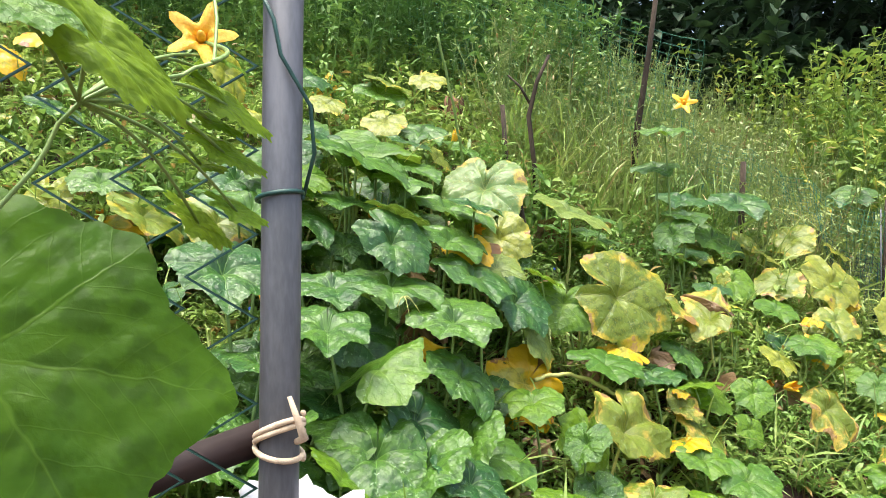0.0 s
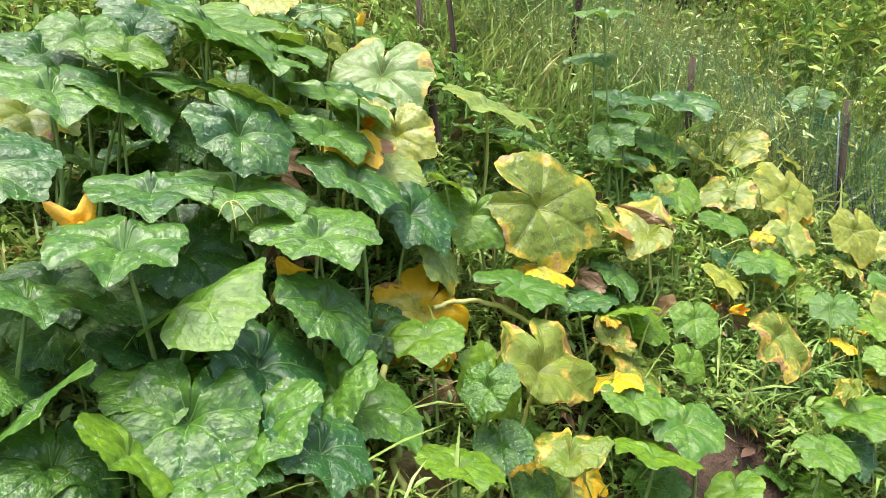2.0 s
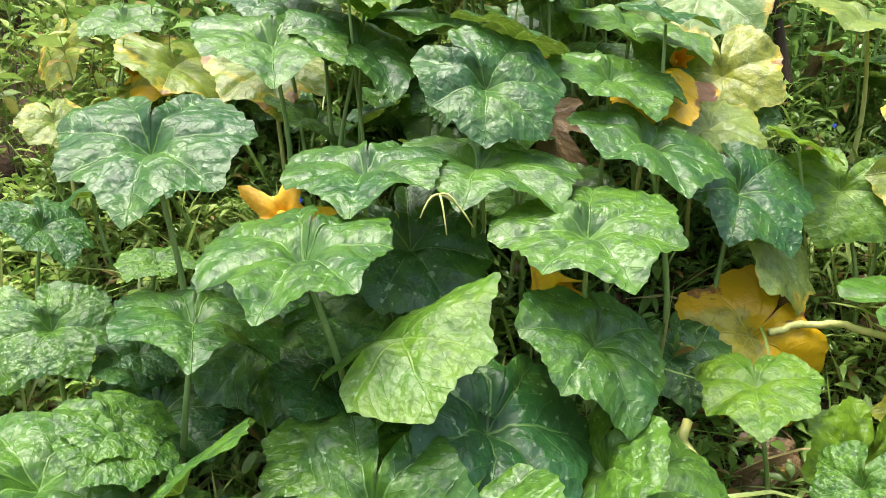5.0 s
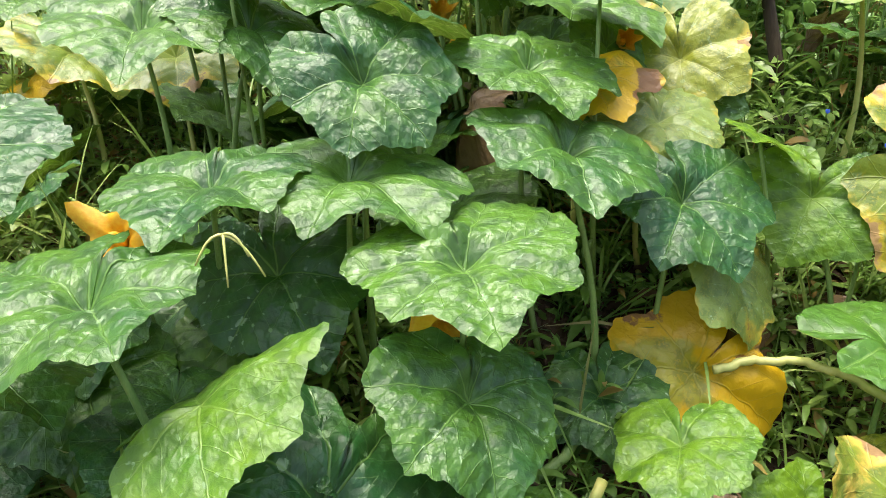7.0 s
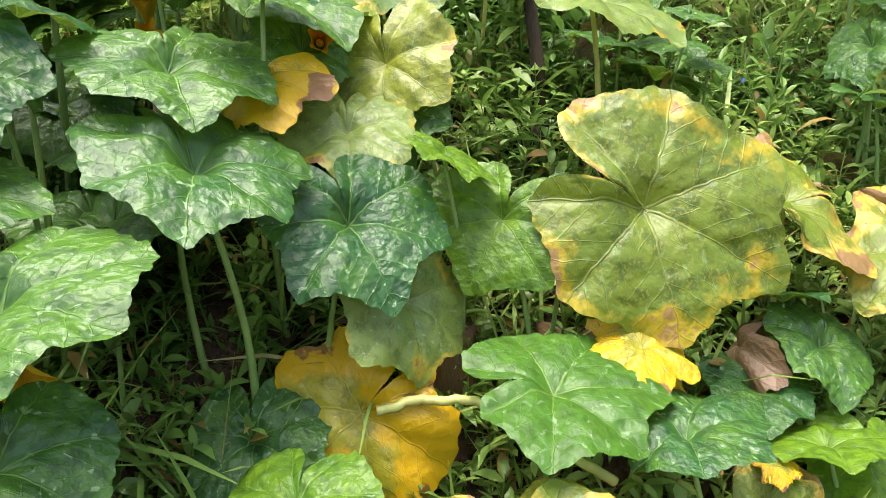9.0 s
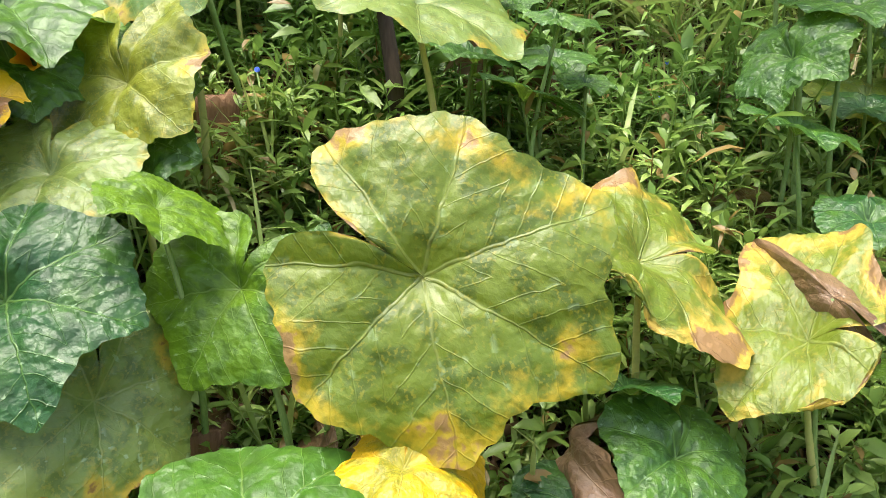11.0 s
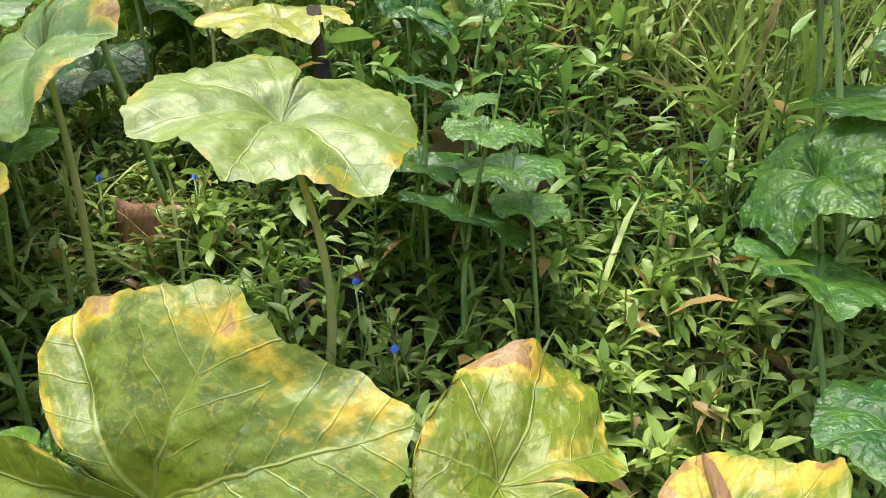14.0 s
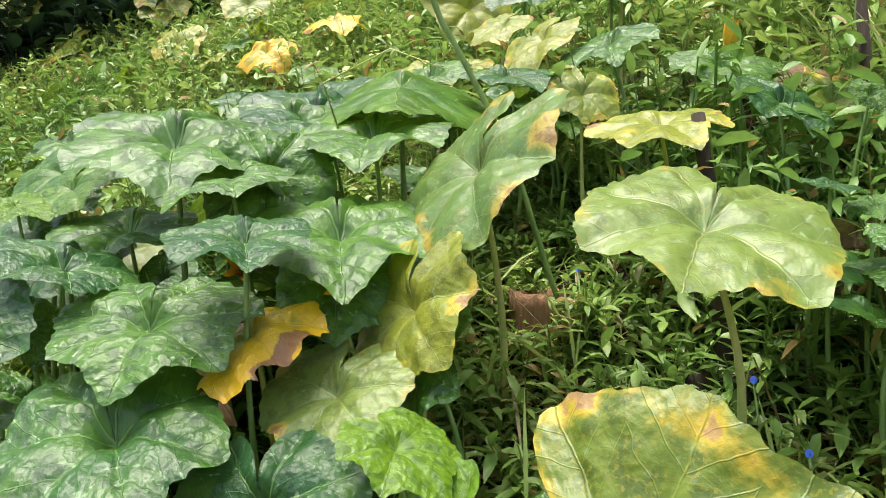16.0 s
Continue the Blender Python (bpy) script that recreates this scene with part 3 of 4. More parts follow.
leaf("pale", -0.292, 3.647, 2.288, -118, -19, 0, 0.145)
leaf("pale", -1.132, 3.782, 2.398, -86, -59, 19, 0.200)
leaf("pale", -0.828, 3.385, 2.069, -141, -32, -9, 0.107)
leaf("green", -0.606, 3.253, 2.009, -150, -23, 6, 0.119)
leaf("green", -0.565, 2.904, 1.901, -146, -21, 8, 0.162)
leaf("green", -0.541, 2.738, 1.798, -157, -39, 4, 0.136)
leaf("green", -0.349, 2.737, 1.816, -115, -27, 0, 0.166)
leaf("light", -0.237, 2.921, 1.905, -126, -19, -1, 0.212)
leaf("green", -0.141, 2.805, 1.771, -129, -11, 2, 0.175)
leaf("pale", -0.119, 3.937, 2.377, -137, -26, 23, 0.112)
leaf("green", 0.941, 3.397, 1.845, -170, -8, 9, 0.122)
leaf("green", 0.949, 3.289, 1.980, -180, -8, 1, 0.133)
leaf("green", 1.108, 3.602, 1.707, -158, -11, 2, 0.150)
leaf("green", 1.380, 3.648, 1.700, -164, -21, 4, 0.161)
leaf("green", 1.272, 3.693, 1.530, -160, -28, -11, 0.179)
leaf("pale", 1.464, 3.810, 1.534, 9, -143, 162, 0.096)
leaf("pale", 1.756, 3.945, 1.539, 157, -40, 6, 0.138)
leaf("pale", 1.792, 3.603, 1.331, 175, -48, -24, 0.175)
leaf("pale", 1.514, 3.494, 1.334, 152, -35, -3, 0.129)
leaf("light", 1.275, 3.421, 1.348, 173, -37, -18, 0.119)
leaf("light", 1.414, 3.292, 1.229, -177, -22, -9, 0.107)
leaf("pale", 1.674, 3.319, 1.182, 174, -37, -9, 0.110)
leaf("pale", 2.043, 3.511, 1.178, -178, -58, -14, 0.146)
leaf("pale", 2.208, 3.501, 1.119, 174, -45, 2, 0.103)
leaf("pale", 1.277, 2.931, 1.067, -172, -27, -21, 0.088)
leaf("light", 1.471, 3.061, 1.100, -166, -24, 6, 0.105)
leaf("light", 1.645, 2.934, 0.967, 154, -36, -5, 0.089)
leaf("pale", 1.903, 3.012, 0.932, -171, -55, -4, 0.111)
leaf("light", 1.077, 2.658, 0.991, 173, -42, -10, 0.086)
leaf("light", 0.919, 2.624, 0.999, -174, -29, -9, 0.102)
leaf("light", 1.021, 2.538, 0.898, 165, -39, -40, 0.069)
leaf("light", 0.805, 2.313, 0.857, -178, -21, -9, 0.094)
leaf("light", 0.925, 2.292, 0.802, 172, -22, -10, 0.111)
leaf("light", 0.822, 2.189, 0.760, -147, -0, -12, 0.120)
leaf("light", 1.493, 2.511, 0.752, 166, -6, 3, 0.129)
leaf("light", 1.746, 2.767, 0.838, -176, -29, -11, 0.091)
leaf("green", 2.245, 4.277, 1.787, 123, -20, -17, 0.139)
leaf("light", 1.318, 2.362, 0.699, 178, -18, -3, 0.088)
leaf("dying", 0.600, 2.072, 0.804, 158, -17, -2, 0.111)
leaf("dying", 0.866, 2.517, 0.887, 12, -151, 151, 0.128)
leaf("dying", 1.327, 2.666, 0.936, -178, -42, -26, 0.139)
leaf("dying", 0.789, 2.505, 0.972, 173, -26, -18, 0.086)
leaf("yellow", 0.770, 2.384, 0.890, 125, 2, 8, 0.090)
leaf("dying", 1.563, 3.035, 1.052, 124, -59, 14, 0.066)
leaf("green", 0.428, 2.100, 0.954, 145, -42, 1, 0.078)
leaf("light", 0.357, 1.951, 0.839, -156, -3, -13, 0.106)
leaf("light", 2.035, 3.249, 0.988, -174, -35, -12, 0.105)
leaf("pale", 1.994, 3.983, 1.486, -169, -26, -25, 0.090)
leaf("pale", 2.064, 4.402, 1.708, 92, -26, -46, 0.124)
leaf("pale", 1.121, 3.591, 1.478, -165, -22, -6, 0.135)
leaf("pale", 1.533, 3.712, 1.455, 128, 22, -31, 0.100)
leaf("yellow", 0.624, 2.545, 1.146, -162, -9, -7, 0.083)
leaf("green", 0.166, 2.324, 1.04, -150, -35, 6, 0.105)
leaf("pale", 0.215, 2.655, 1.52, -165, -58, 12, 0.13)
leaf("dying", 0.990, 2.830, 1.228, 83, 2, -36, 0.131, 2, 1.47)
leaf("dying", 0.805, 2.828, 1.305, 134, 25, -38, 0.153, 1, 1.25)
leaf("aged", 0.167, 2.804, 1.705, 165, -46, -8, 0.185)
leaf("green", -0.21, 2.09, 1.25, -118, -38, 24, 0.14)
leaf("dry", 1.013, 2.838, 1.280, 54, 32, -50, 0.099, 0, 0.45)
leaf("light", 1.08, 2.537, 0.64, 175, -20, 5, 0.09)
leaf("light", 1.243, 2.541, 0.62, 190, -25, -5, 0.1)
leaf("light", 1.336, 2.439, 0.58, 165, -20, 5, 0.09)
leaf("light", 0.861, 2.302, 0.66, 200, -22, 0, 0.09)
leaf("light", 1.089, 2.365, 0.6, 150, -15, 8, 0.09)
leaf("green", 1.444, 2.473, 0.66, 185, -25, 0, 0.09)

def near_path(x, y, reach=0.24):
    """Within reach of the line walked along the front of the bed."""
    u = np.clip(((x - 0.75) * 0.35 + (y - 1.6) * 0.7) / 0.6125, 0.0, 1.0)
    return np.hypot(x - 0.75 - 0.35 * u, y - 1.6 - 0.7 * u) < reach


# smaller leaves that fill the right of the bed and its far side
fill = random.Random(5)
for n in range(190):
    x, y = fill.uniform(0.45, 2.9), fill.uniform(1.85, 4.0)
    if y < 1.45 + 0.75 * min(x, 1.3) or (x < 1.35 and y > 2.45) or near_path(x, y) or y > 2.6 + 0.62 * x:
        continue
    leaf(fill.choice(["light", "light", "light", "pale", "green", "yellow", "dying"]), x, y, float(lay(x, y)) + fill.uniform(0.12, 0.3),
         180 + fill.uniform(-60, 60), fill.uniform(-42, -12), fill.uniform(-15, 15), fill.uniform(0.055, 0.095))
for n in range(26):
    x, y = fill.uniform(-3.4, -0.5), fill.uniform(2.1, 4.6)
    if x > -0.9 and y < 3.1:
        continue
    leaf(fill.choice(["light", "pale", "green", "pale"]), x, y, float(lay(x, y)) + fill.uniform(0.2, 0.35),
         180 + fill.uniform(-80, 80), fill.uniform(-40, -10), fill.uniform(-15, 15), fill.uniform(0.07, 0.13))
for n in range(46):
    x, y = fill.uniform(-1.0, 0.2), fill.uniform(1.5, 2.75)
    if y > 2.1 and x > -0.05:
        continue
    leaf("green", x, y, float(lay(x, y)) + fill.uniform(0.12, 0.22), 180 + fill.uniform(-90, 90), fill.uniform(-40, -5), fill.uniform(-18, 18), fill.uniform(0.09, 0.15))
for n in range(20):
    x, y = fill.uniform(-0.9, 0.0), fill.uniform(2.3, 3.4)
    leaf("green", x, y, float(lay(x, y)) + fill.uniform(0.18, 0.32), 180 + fill.uniform(-90, 90), fill.uniform(-30, 0), fill.uniform(-18, 18), fill.uniform(0.10, 0.15))
# dead leaves among the weeds
for x, y, up, yaw, size in ((0.44, 3.35, 0.18, 20, 0.10), (0.75, 2.72, 0.14, 100, 0.09), (0.52, 2.6, 0.12, 200, 0.07), (1.0, 2.84, 0.06, 60, 0.09), (-0.6, 1.95, 0.12, 0, 0.08),
                            (-0.28, 1.72, 0.1, 90, 0.07), (0.22, 2.02, 0.08, 130, 0.08), (0.36, 2.36, 0.1, 250, 0.07), (-0.1, 2.5, 0.25, 150, 0.09), (0.3, 3.62, 0.12, 40, 0.1),
                            (0.2, 3.75, 0.2, 300, 0.1), (-0.05, 2.3, 0.2, 10, 0.07), (1.25, 2.9, 0.12, 10, 0.07), (0.13, 1.85, 0.08, 80, 0.08), (0.9, 3.3, 0.1, 10, 0.07)):
    leaf("dry", x, y, float(lay(x, y)) + up, yaw, -50, 0, size)

# ---- vines along the soil ----
def vine(points, r=0.008, material=M_STALK, name="pumpkin_vine", label="ribbed green pumpkin vine running along the soil"):
    pts = []
    for a, b in zip(points, points[1:]):
        for k in range(8):
            p = Vector(a).lerp(Vector(b), k / 8)
            pts.append(p + Vector((math.sin(k * 1.7), math.cos(k * 2.1), 0.8 * math.sin(k * 0.8))) * (0.012 if r > 0.007 else 0.002))
    pts.append(Vector(points[-1]))
    v, f = tube(pts, [r] * len(pts), 8)
    return tagged(add_mesh(name, v, f, material), label, "vine", "pumpkin vines")


def on(x, y, up=0.0):
    return (x, y, float(lay(x, y)) + up)


vine([on(-0.8, 1.7, 0.03), on(-0.3, 1.9, 0.05), on(0.1, 2.2, 0.06), on(0.3, 2.6, 0.05), on(0.2, 3.1, 0.05), on(-0.2, 3.6, 0.05)])
vine([on(0.1, 2.2, 0.05), on(0.5, 2.25, 0.05), on(0.8, 2.5, 0.06), on(1.1, 2.8, 0.05), on(1.3, 3.3, 0.05)])
vine([on(0.8, 2.5, 0.05), on(1.2, 2.6, 0.07), on(1.6, 2.8, 0.06), on(2.1, 3.2, 0.05)])
vine([on(-0.8, 2.1, 0.05), on(-1.1, 2.6, 0.05), on(-1.3, 3.3, 0.06), on(-0.9, 4.0, 0.06)])
vine([(0.611, 2.430, 1.010), (0.548, 2.433, 1.040), (0.497, 2.435, 1.071), (0.432, 2.431, 1.091), (0.364, 2.412, 1.092), (0.313, 2.382, 1.081)], 0.0065, M_STALK_PALE, label="thick arched pale green stalk of a yellow leaf")
vine([(0.12, 3.0, 1.50), (0.10, 2.92, 1.75), (0.06, 2.80, 1.98), (0.0, 2.70, 2.25)], 0.005, M_STALK, label="hairy young shoot climbing above the leaves")
vine([(0.17, 2.05, 0.70), (0.19, 2.11, 0.82)], 0.006, M_STALK_PALE, label="short pale flower stalk")
vine([(0.24, 1.95, 0.78), (0.22, 2.08, 0.90), (0.20, 2.2, 0.98)], 0.008, M_STALK_PALE, label="thick pale green leaf stalk")


def tendril(points, label="thin dried whitish tendril lying on the leaves"):
    v, f = tube(points, [0.0016 - 0.0009 * k / len(points) for k in range(len(points))], 6)
    tagged(add_mesh("tendril", v, f, M_STALK_PALE), label, "tendril", "tendrils")


for end in ((-0.053, 1.789, 1.344), (-0.025, 1.796, 1.325), (-0.002, 1.818, 1.331), (-0.014, 1.813, 1.349)):
    tendril(bow((-0.038, 1.810, 1.368), end, (0, 0, 0.008), 5), "thin pale green tendril hanging over a dark leaf")
tendril([(-0.12, 2.72, 1.80), (-0.05, 2.66, 1.86), (0.06, 2.72, 1.90), (0.14, 2.76, 1.86)])

# ---- flowers ----
def petals(seed, closed):
    rng = random.Random(seed)
    bm = bmesh.new()
    n, rows = 40, 7
    rings = []
    for j in range(rows + 1):
        s = j / rows
        ring = []
        for i in range(n):
            a = 2 * math.pi * i / n
            point = (0.5 + 0.5 * math.cos(5 * a)) ** 1.6
            reach = s * (0.42 + 0.58 * point * max(0.0, (s - 0.35) / 0.65) + 0.0)
            rad = 0.10 + (1 - closed) * reach ** 1.15 * 0.95 + closed * 0.16 * math.sin(s * 2.6)
            z = 0.85 * s - (1 - closed) * 0.55 * s ** 2 + 0.15 * point * s * s + 0.03 * math.sin(7 * a + seed)
            z = z if not closed else z * 1.3
            rad *= 1 + 0.05 * math.sin(3 * a + seed)
            ring.append(bm.verts.new((rad * math.cos(a), rad * math.sin(a), z)))
        rings.append(ring)
    for j in range(rows):
        for i in range(n):
            bm.faces.new((rings[j][i], rings[j][(i + 1) % n], rings[j + 1][(i + 1) % n], rings[j + 1][i]))
    bm.faces.new(rings[0][::-1])
    return bm


def flower(x, y, z, facing, size, closed=0.0, label="open orange-yellow star-shaped pumpkin flower on a stalk", foot=None, thick=0.0045):
    fx, fy = (x + 0.02, y + 0.05) if foot is None else foot[:2]
    fz = float(lay(fx, fy)) - 0.03 if foot is None else foot[2]
    root = new("pumpkin_flower")
    root.location = (fx, fy, fz)
    tagged(root, label, "flower", "pumpkin flowers")
    d = Vector(facing).normalized()
    q = d.to_track_quat("Z", "Y").to_matrix().to_4x4()
    p = part("petals", petals(int(x * 100) + 7, closed), M_FLOWER, root)
    p.matrix_basis = pose(x - fx, y - fy, z - fz) @ q @ Matrix.Diagonal((size, size, size, 1))
    bm = bmesh.new()
    bmesh.ops.create_uvsphere(bm, u_segments=10, v_segments=6, radius=0.13)
    for v in bm.verts:
        v.co.z = v.co.z * 2.2 + 0.25
    st = part("stamen", bm, M_FLOWER, root)
    st.matrix_basis = p.matrix_basis.copy()
    top = Vector((x - fx, y - fy, z - fz))
    v, f = tube(bow((0, 0, 0), top - d * 0.0, (0.01, 0.0, 0.0)), [thick] * 10)
    add_mesh("stalk", v, f, M_STALK, root)
    return root


flower(-0.368, 1.985, 1.305, (0.35, -0.75, 0.45), 0.078)
flower(-0.02, 2.13, 1.235, (0.45, -0.35, -0.6), 0.09, 0.4, "half-closed orange pumpkin flower drooping under a leaf")
flower(0.205, 2.20, 0.775, (0.2, -0.8, 0.2), 0.08, 0.4, "half-closed pale orange pumpkin flower near the soil")
flower(-0.744, 4.43, 2.44, (0.15, -0.9, 0.3), 0.11)
flower(1.257, 4.1, 2.28, (-0.1, -0.9, 0.3), 0.07)
flower(-0.235, 2.66, 1.60, (0.4, -0.5, 0.7), 0.06, 0.6, "closed orange pumpkin flower between leaves")
flower(-0.17, 2.57, 1.56, (0.7, -0.5, 0.2), 0.05, 0.6, "closed orange pumpkin flower between leaves")
flower(1.27, 2.86, 0.98, (0.2, -0.8, 0.2), 0.06, 0.8, "shrivelled closed orange pumpkin flower")
flower(1.22, 2.88, 0.99, (-0.3, -0.8, 0.1), 0.05, 0.8, "shrivelled closed orange pumpkin flower")
flower(-0.62, 4.3, 2.25, (0.0, -0.5, 0.8), 0.06, 0.9, "closed cream pumpkin flower bud")
flower(0.12, 2.62, 1.55, (0.5, -0.8, 0.1), 0.05, 0.7, "closed orange pumpkin flower between leaves")
flower(-1.08, 2.45, 1.58, (0.3, -0.8, 0.3), 0.05, 0.8, "closed cream pumpkin flower bud")
flower(0.03, 3.62, 2.0, (0.3, -0.3, 0.9), 0.06, 0.9, "faded closed pumpkin flower standing upright")


def dayflower(x, y, z, size=0.005):
    root = new("dayflower")
    root.location = (x, y, float(lay(x, y)))
    tagged(root, "small blue dayflower on a thin green stem", "flower", "blue dayflowers")
    top = min(z - root.location.z, 0.15)
    for a in (-50, 50):
        bm = bmesh.new()
        bmesh.ops.create_circle(bm, cap_ends=True, segments=10, radius=size)
        for v in bm.verts:
            v.co.y += size * 0.9
            v.co.z += 0.35 * v.co.y
        o = part("petal", bm, M_BLUE, root)
        o.matrix_basis = pose(0, 0, top, 55, 0, a - 10)
    v, f = tube([(0, 0, -0.02), (0.01, 0, top * 0.5), (0, 0, top)], [0.0018] * 3, 5)
    add_mesh("stem", v, f, M_STALK, root)


for p in ((0.555, 3.0, 1.475), (0.12, 3.05, 1.70), (0.75, 3.45, 1.70), (0.80, 2.98, 1.36), (0.02, 2.95, 1.62), (0.62, 2.9, 1.40), (-0.55, 2.3, 1.30), (-0.35, 2.35, 1.27), (-0.30, 2.1, 1.18),
          (0.62, 2.8, 1.33), (0.42, 3.4, 1.75), (0.5, 2.75, 1.32), (0.75, 3.6, 1.78), (0.45, 3.05, 1.52)):
    dayflower(*p)


# ---- sticks, stump, posts ----
def stick(points, radii, label, name="wooden_stake", material=M_WOOD, category="stake"):
    v, f = tube(points, radii, 9)
    return tagged(add_mesh(name, v, f, material), label, category)


stick([on(0.36, 3.12, -0.05), (0.345, 3.13, 1.52), (0.32, 3.14, 1.66), (0.29, 3.15, 1.80)], [0.017, 0.015, 0.013, 0.011], "dark weathered wooden stake leaning among the weeds")
stick([on(0.44, 3.75, -0.05), (0.43, 3.74, 1.9), (0.40, 3.73, 2.15), (0.44, 3.72, 2.32), (0.50, 3.72, 2.45)], [0.013, 0.012, 0.012, 0.010, 0.007], "crooked grey branch used as a garden stake")
stick([(0.415, 3.735, 2.2), (0.36, 3.74, 2.30), (0.30, 3.75, 2.36)], [0.007, 0.006, 0.004], "side twig of a crooked garden stake", "dead_twig", M_WOOD, "twig")
stick([on(1.0, 4.25, -0.05), (1.03, 4.23, 2.1), (1.10, 4.2, 2.6), (1.16, 4.18, 3.1)], [0.020, 0.018, 0.015, 0.012], "tall leaning grey wooden pole in the grass", "wooden_pole", M_WOOD, "pole")
stick([on(1.5, 3.95, -0.05), (1.51, 3.95, 1.75), (1.52, 3.95, 1.95)], [0.016, 0.015, 0.014], "short dark wooden stake in the grass")
stick([on(0.3, 3.7, -0.05), (0.29, 3.7, 1.9), (0.27, 3.69, 2.2)], [0.013, 0.012, 0.011], "dark wooden stake beside withered leaves")


def stump(x, y, r, h, label, material=M_STUMP):
    rng = random.Random(int(x * 977))
    bm = bmesh.new()
    n, rings = 22, []
    for j, (s, q) in enumerate(((0.0, 1.12), (0.3, 1.0), (0.8, 0.95), (1.0, 0.92), (0.97, 0.6), (0.85, 0.0))):
        ring = []
        for i in range(n):
            a = 2 * math.pi * i / n
            rr = r * q * (1 + 0.12 * math.sin(3 * a + x) + 0.07 * rng.uniform(-1, 1))
            ring.append(bm.verts.new((rr * math.cos(a), rr * math.sin(a), h * s + (0.12 * h * rng.uniform(-1, 0.5) if s == 1.0 else 0))))
        rings.append(ring)
    for a, b in zip(rings, rings[1:]):
        for i in range(n):
            bm.faces.new((a[i], a[(i + 1) % n], b[(i + 1) % n], b[i]))
    bm.faces.new(rings[-1])
    ob = part("tree_stump", bm, material, None)
    ob.location = on(x, y, -0.03)
    tagged(ob, label, "stump")


stump(0.05, 3.02, 0.055, 0.13, "small reddish brown rotten stump in the weeds")
stump(0.364, 3.091, 0.05, 0.13, "dark rotten stump between the weeds", M_WOOD)
stump(0.50, 3.42, 0.06, 0.17, "weathered brown stump behind pumpkin leaves")
stump(0.02, 4.33, 0.06, 0.32, "tall dark rotten stump at the edge of the thicket")
stump(0.33, 2.58, 0.05, 0.12, "dark rotten stump under the leaves")
v, f = tube([on(0.10, 3.08, 0.03), on(0.2, 3.11, 0.05), on(0.34, 3.13, 0.04), on(0.46, 3.14, 0.03)], [0.018, 0.022, 0.02, 0.015], 9)
tagged(add_mesh("rotten_log", v, f, M_WOOD), "dark rotten log lying on the soil", "log")


# ---- net fence on the far right ----
def net(name, a, b, z0, z1, cell, r, material, label, sag=0.05):
    """A hanging net between two feet: threads both ways, gathered and sagging, as one sheet of strands."""
    a, b = Vector((*a, 0)), Vector((*b, 0))
    nx_, nz_ = int((b - a).length / cell), int((z1 - z0) / cell)
    verts, faces = [], []

    def at(i, j):
        u, w = i / nx_, j / nz_
        p = a.lerp(b, u)
        g = float(lay(p.x, p.y))
        out = 0.04 * math.sin(9 * u + 5 * w) + 0.02 * math.sin(31 * u)
        return Vector((p.x + out, p.y + out * 0.5, g + z0 + (z1 - z0) * w - sag * math.sin(math.pi * ((u * 3) % 1)) * w))

    def strand(p, q):
        d = (q - p)
        s = Vector((d.z, d.x, -d.x)).normalized() * r if abs(d.z) > abs(d.x) else Vector((0, 0, 1)) * r
        t = d.cross(s).normalized() * r
        k = len(verts)
        verts.extend([p + s, p - s * 0.5 + t, p - s * 0.5 - t, q + s, q - s * 0.5 + t, q - s * 0.5 - t])
        faces.extend([(k, k + 1, k + 4, k + 3), (k + 1, k + 2, k + 5, k + 4), (k + 2, k, k + 3, k + 5)])

    for i in range(nx_ + 1):
        for j in range(nz_):
            strand(at(i, j), at(i, j + 1))
    for j in range(nz_ + 1):
        for i in range(nx_):
            strand(at(i, j), at(i + 1, j))
    return tagged(add_mesh(name, verts, faces, material), label, "net")


net("garden_net", (1.35, 4.35), (2.24, 3.98), 0.05, 0.72, 0.025, 0.0013, M_NET, "fine green garden net hanging between stakes")
net("garden_net", (2.24, 3.98), (3.9, 3.6), 0.05, 0.75, 0.025, 0.0013, M_NET, "fine green garden net hanging between stakes")
net("bird_net", (1.95, 4.0), (2.5, 3.75), 0.0, 0.5, 0.022, 0.0013, M_NETDARK, "dark blue bird net in front of the grass")
net("garden_net", (-0.4, 5.0), (1.5, 4.6), 0.3, 1.2, 0.06, 0.0013, M_NET, "fine green garden net strung before the thicket")
post = new("net_post")
post.location = on(2.24, 3.97)
tagged(post, "rusty brown iron stake holding the green net", "post")
v, f = tube([(0, 0, -0.1), (0.0, 0, 0.35), (0.025, 0.01, 0.80)], [0.016, 0.016, 0.016], 9)
add_mesh("stake", v, f, M_WOOD, post)
v, f = tube([(-0.03, -0.02, 0), (-0.03, -0.02, 0.75)], [0.004, 0.004], 6)
add_mesh("rod", v, f, M_STEEL, post)


# ---- fence by the path ----
fence = new("fence_post")
fence.location = (-0.047, 0.72, 0.0)
tagged(fence, "grey galvanised steel fence post with twine tied round it", "post")
v, f = tube([(-0.012, 0, -0.2), (0, 0, 1.3), (0.008, 0, 2.4)], [0.0172] * 3, 28)
add_mesh("pipe", v, f, M_STEEL, fence)


def loop(z, tilt, r, thick, turns=1.0, rise=0.0):
    pts = []
    for k in range(int(22 * turns) + 1):
        a = 2 * math.pi * k / 22
        pts.append((r * math.cos(a), r * math.sin(a), z + tilt * math.cos(a + 0.6) + rise * k / 22))
    return tube(pts, [thick] * len(pts), 7)


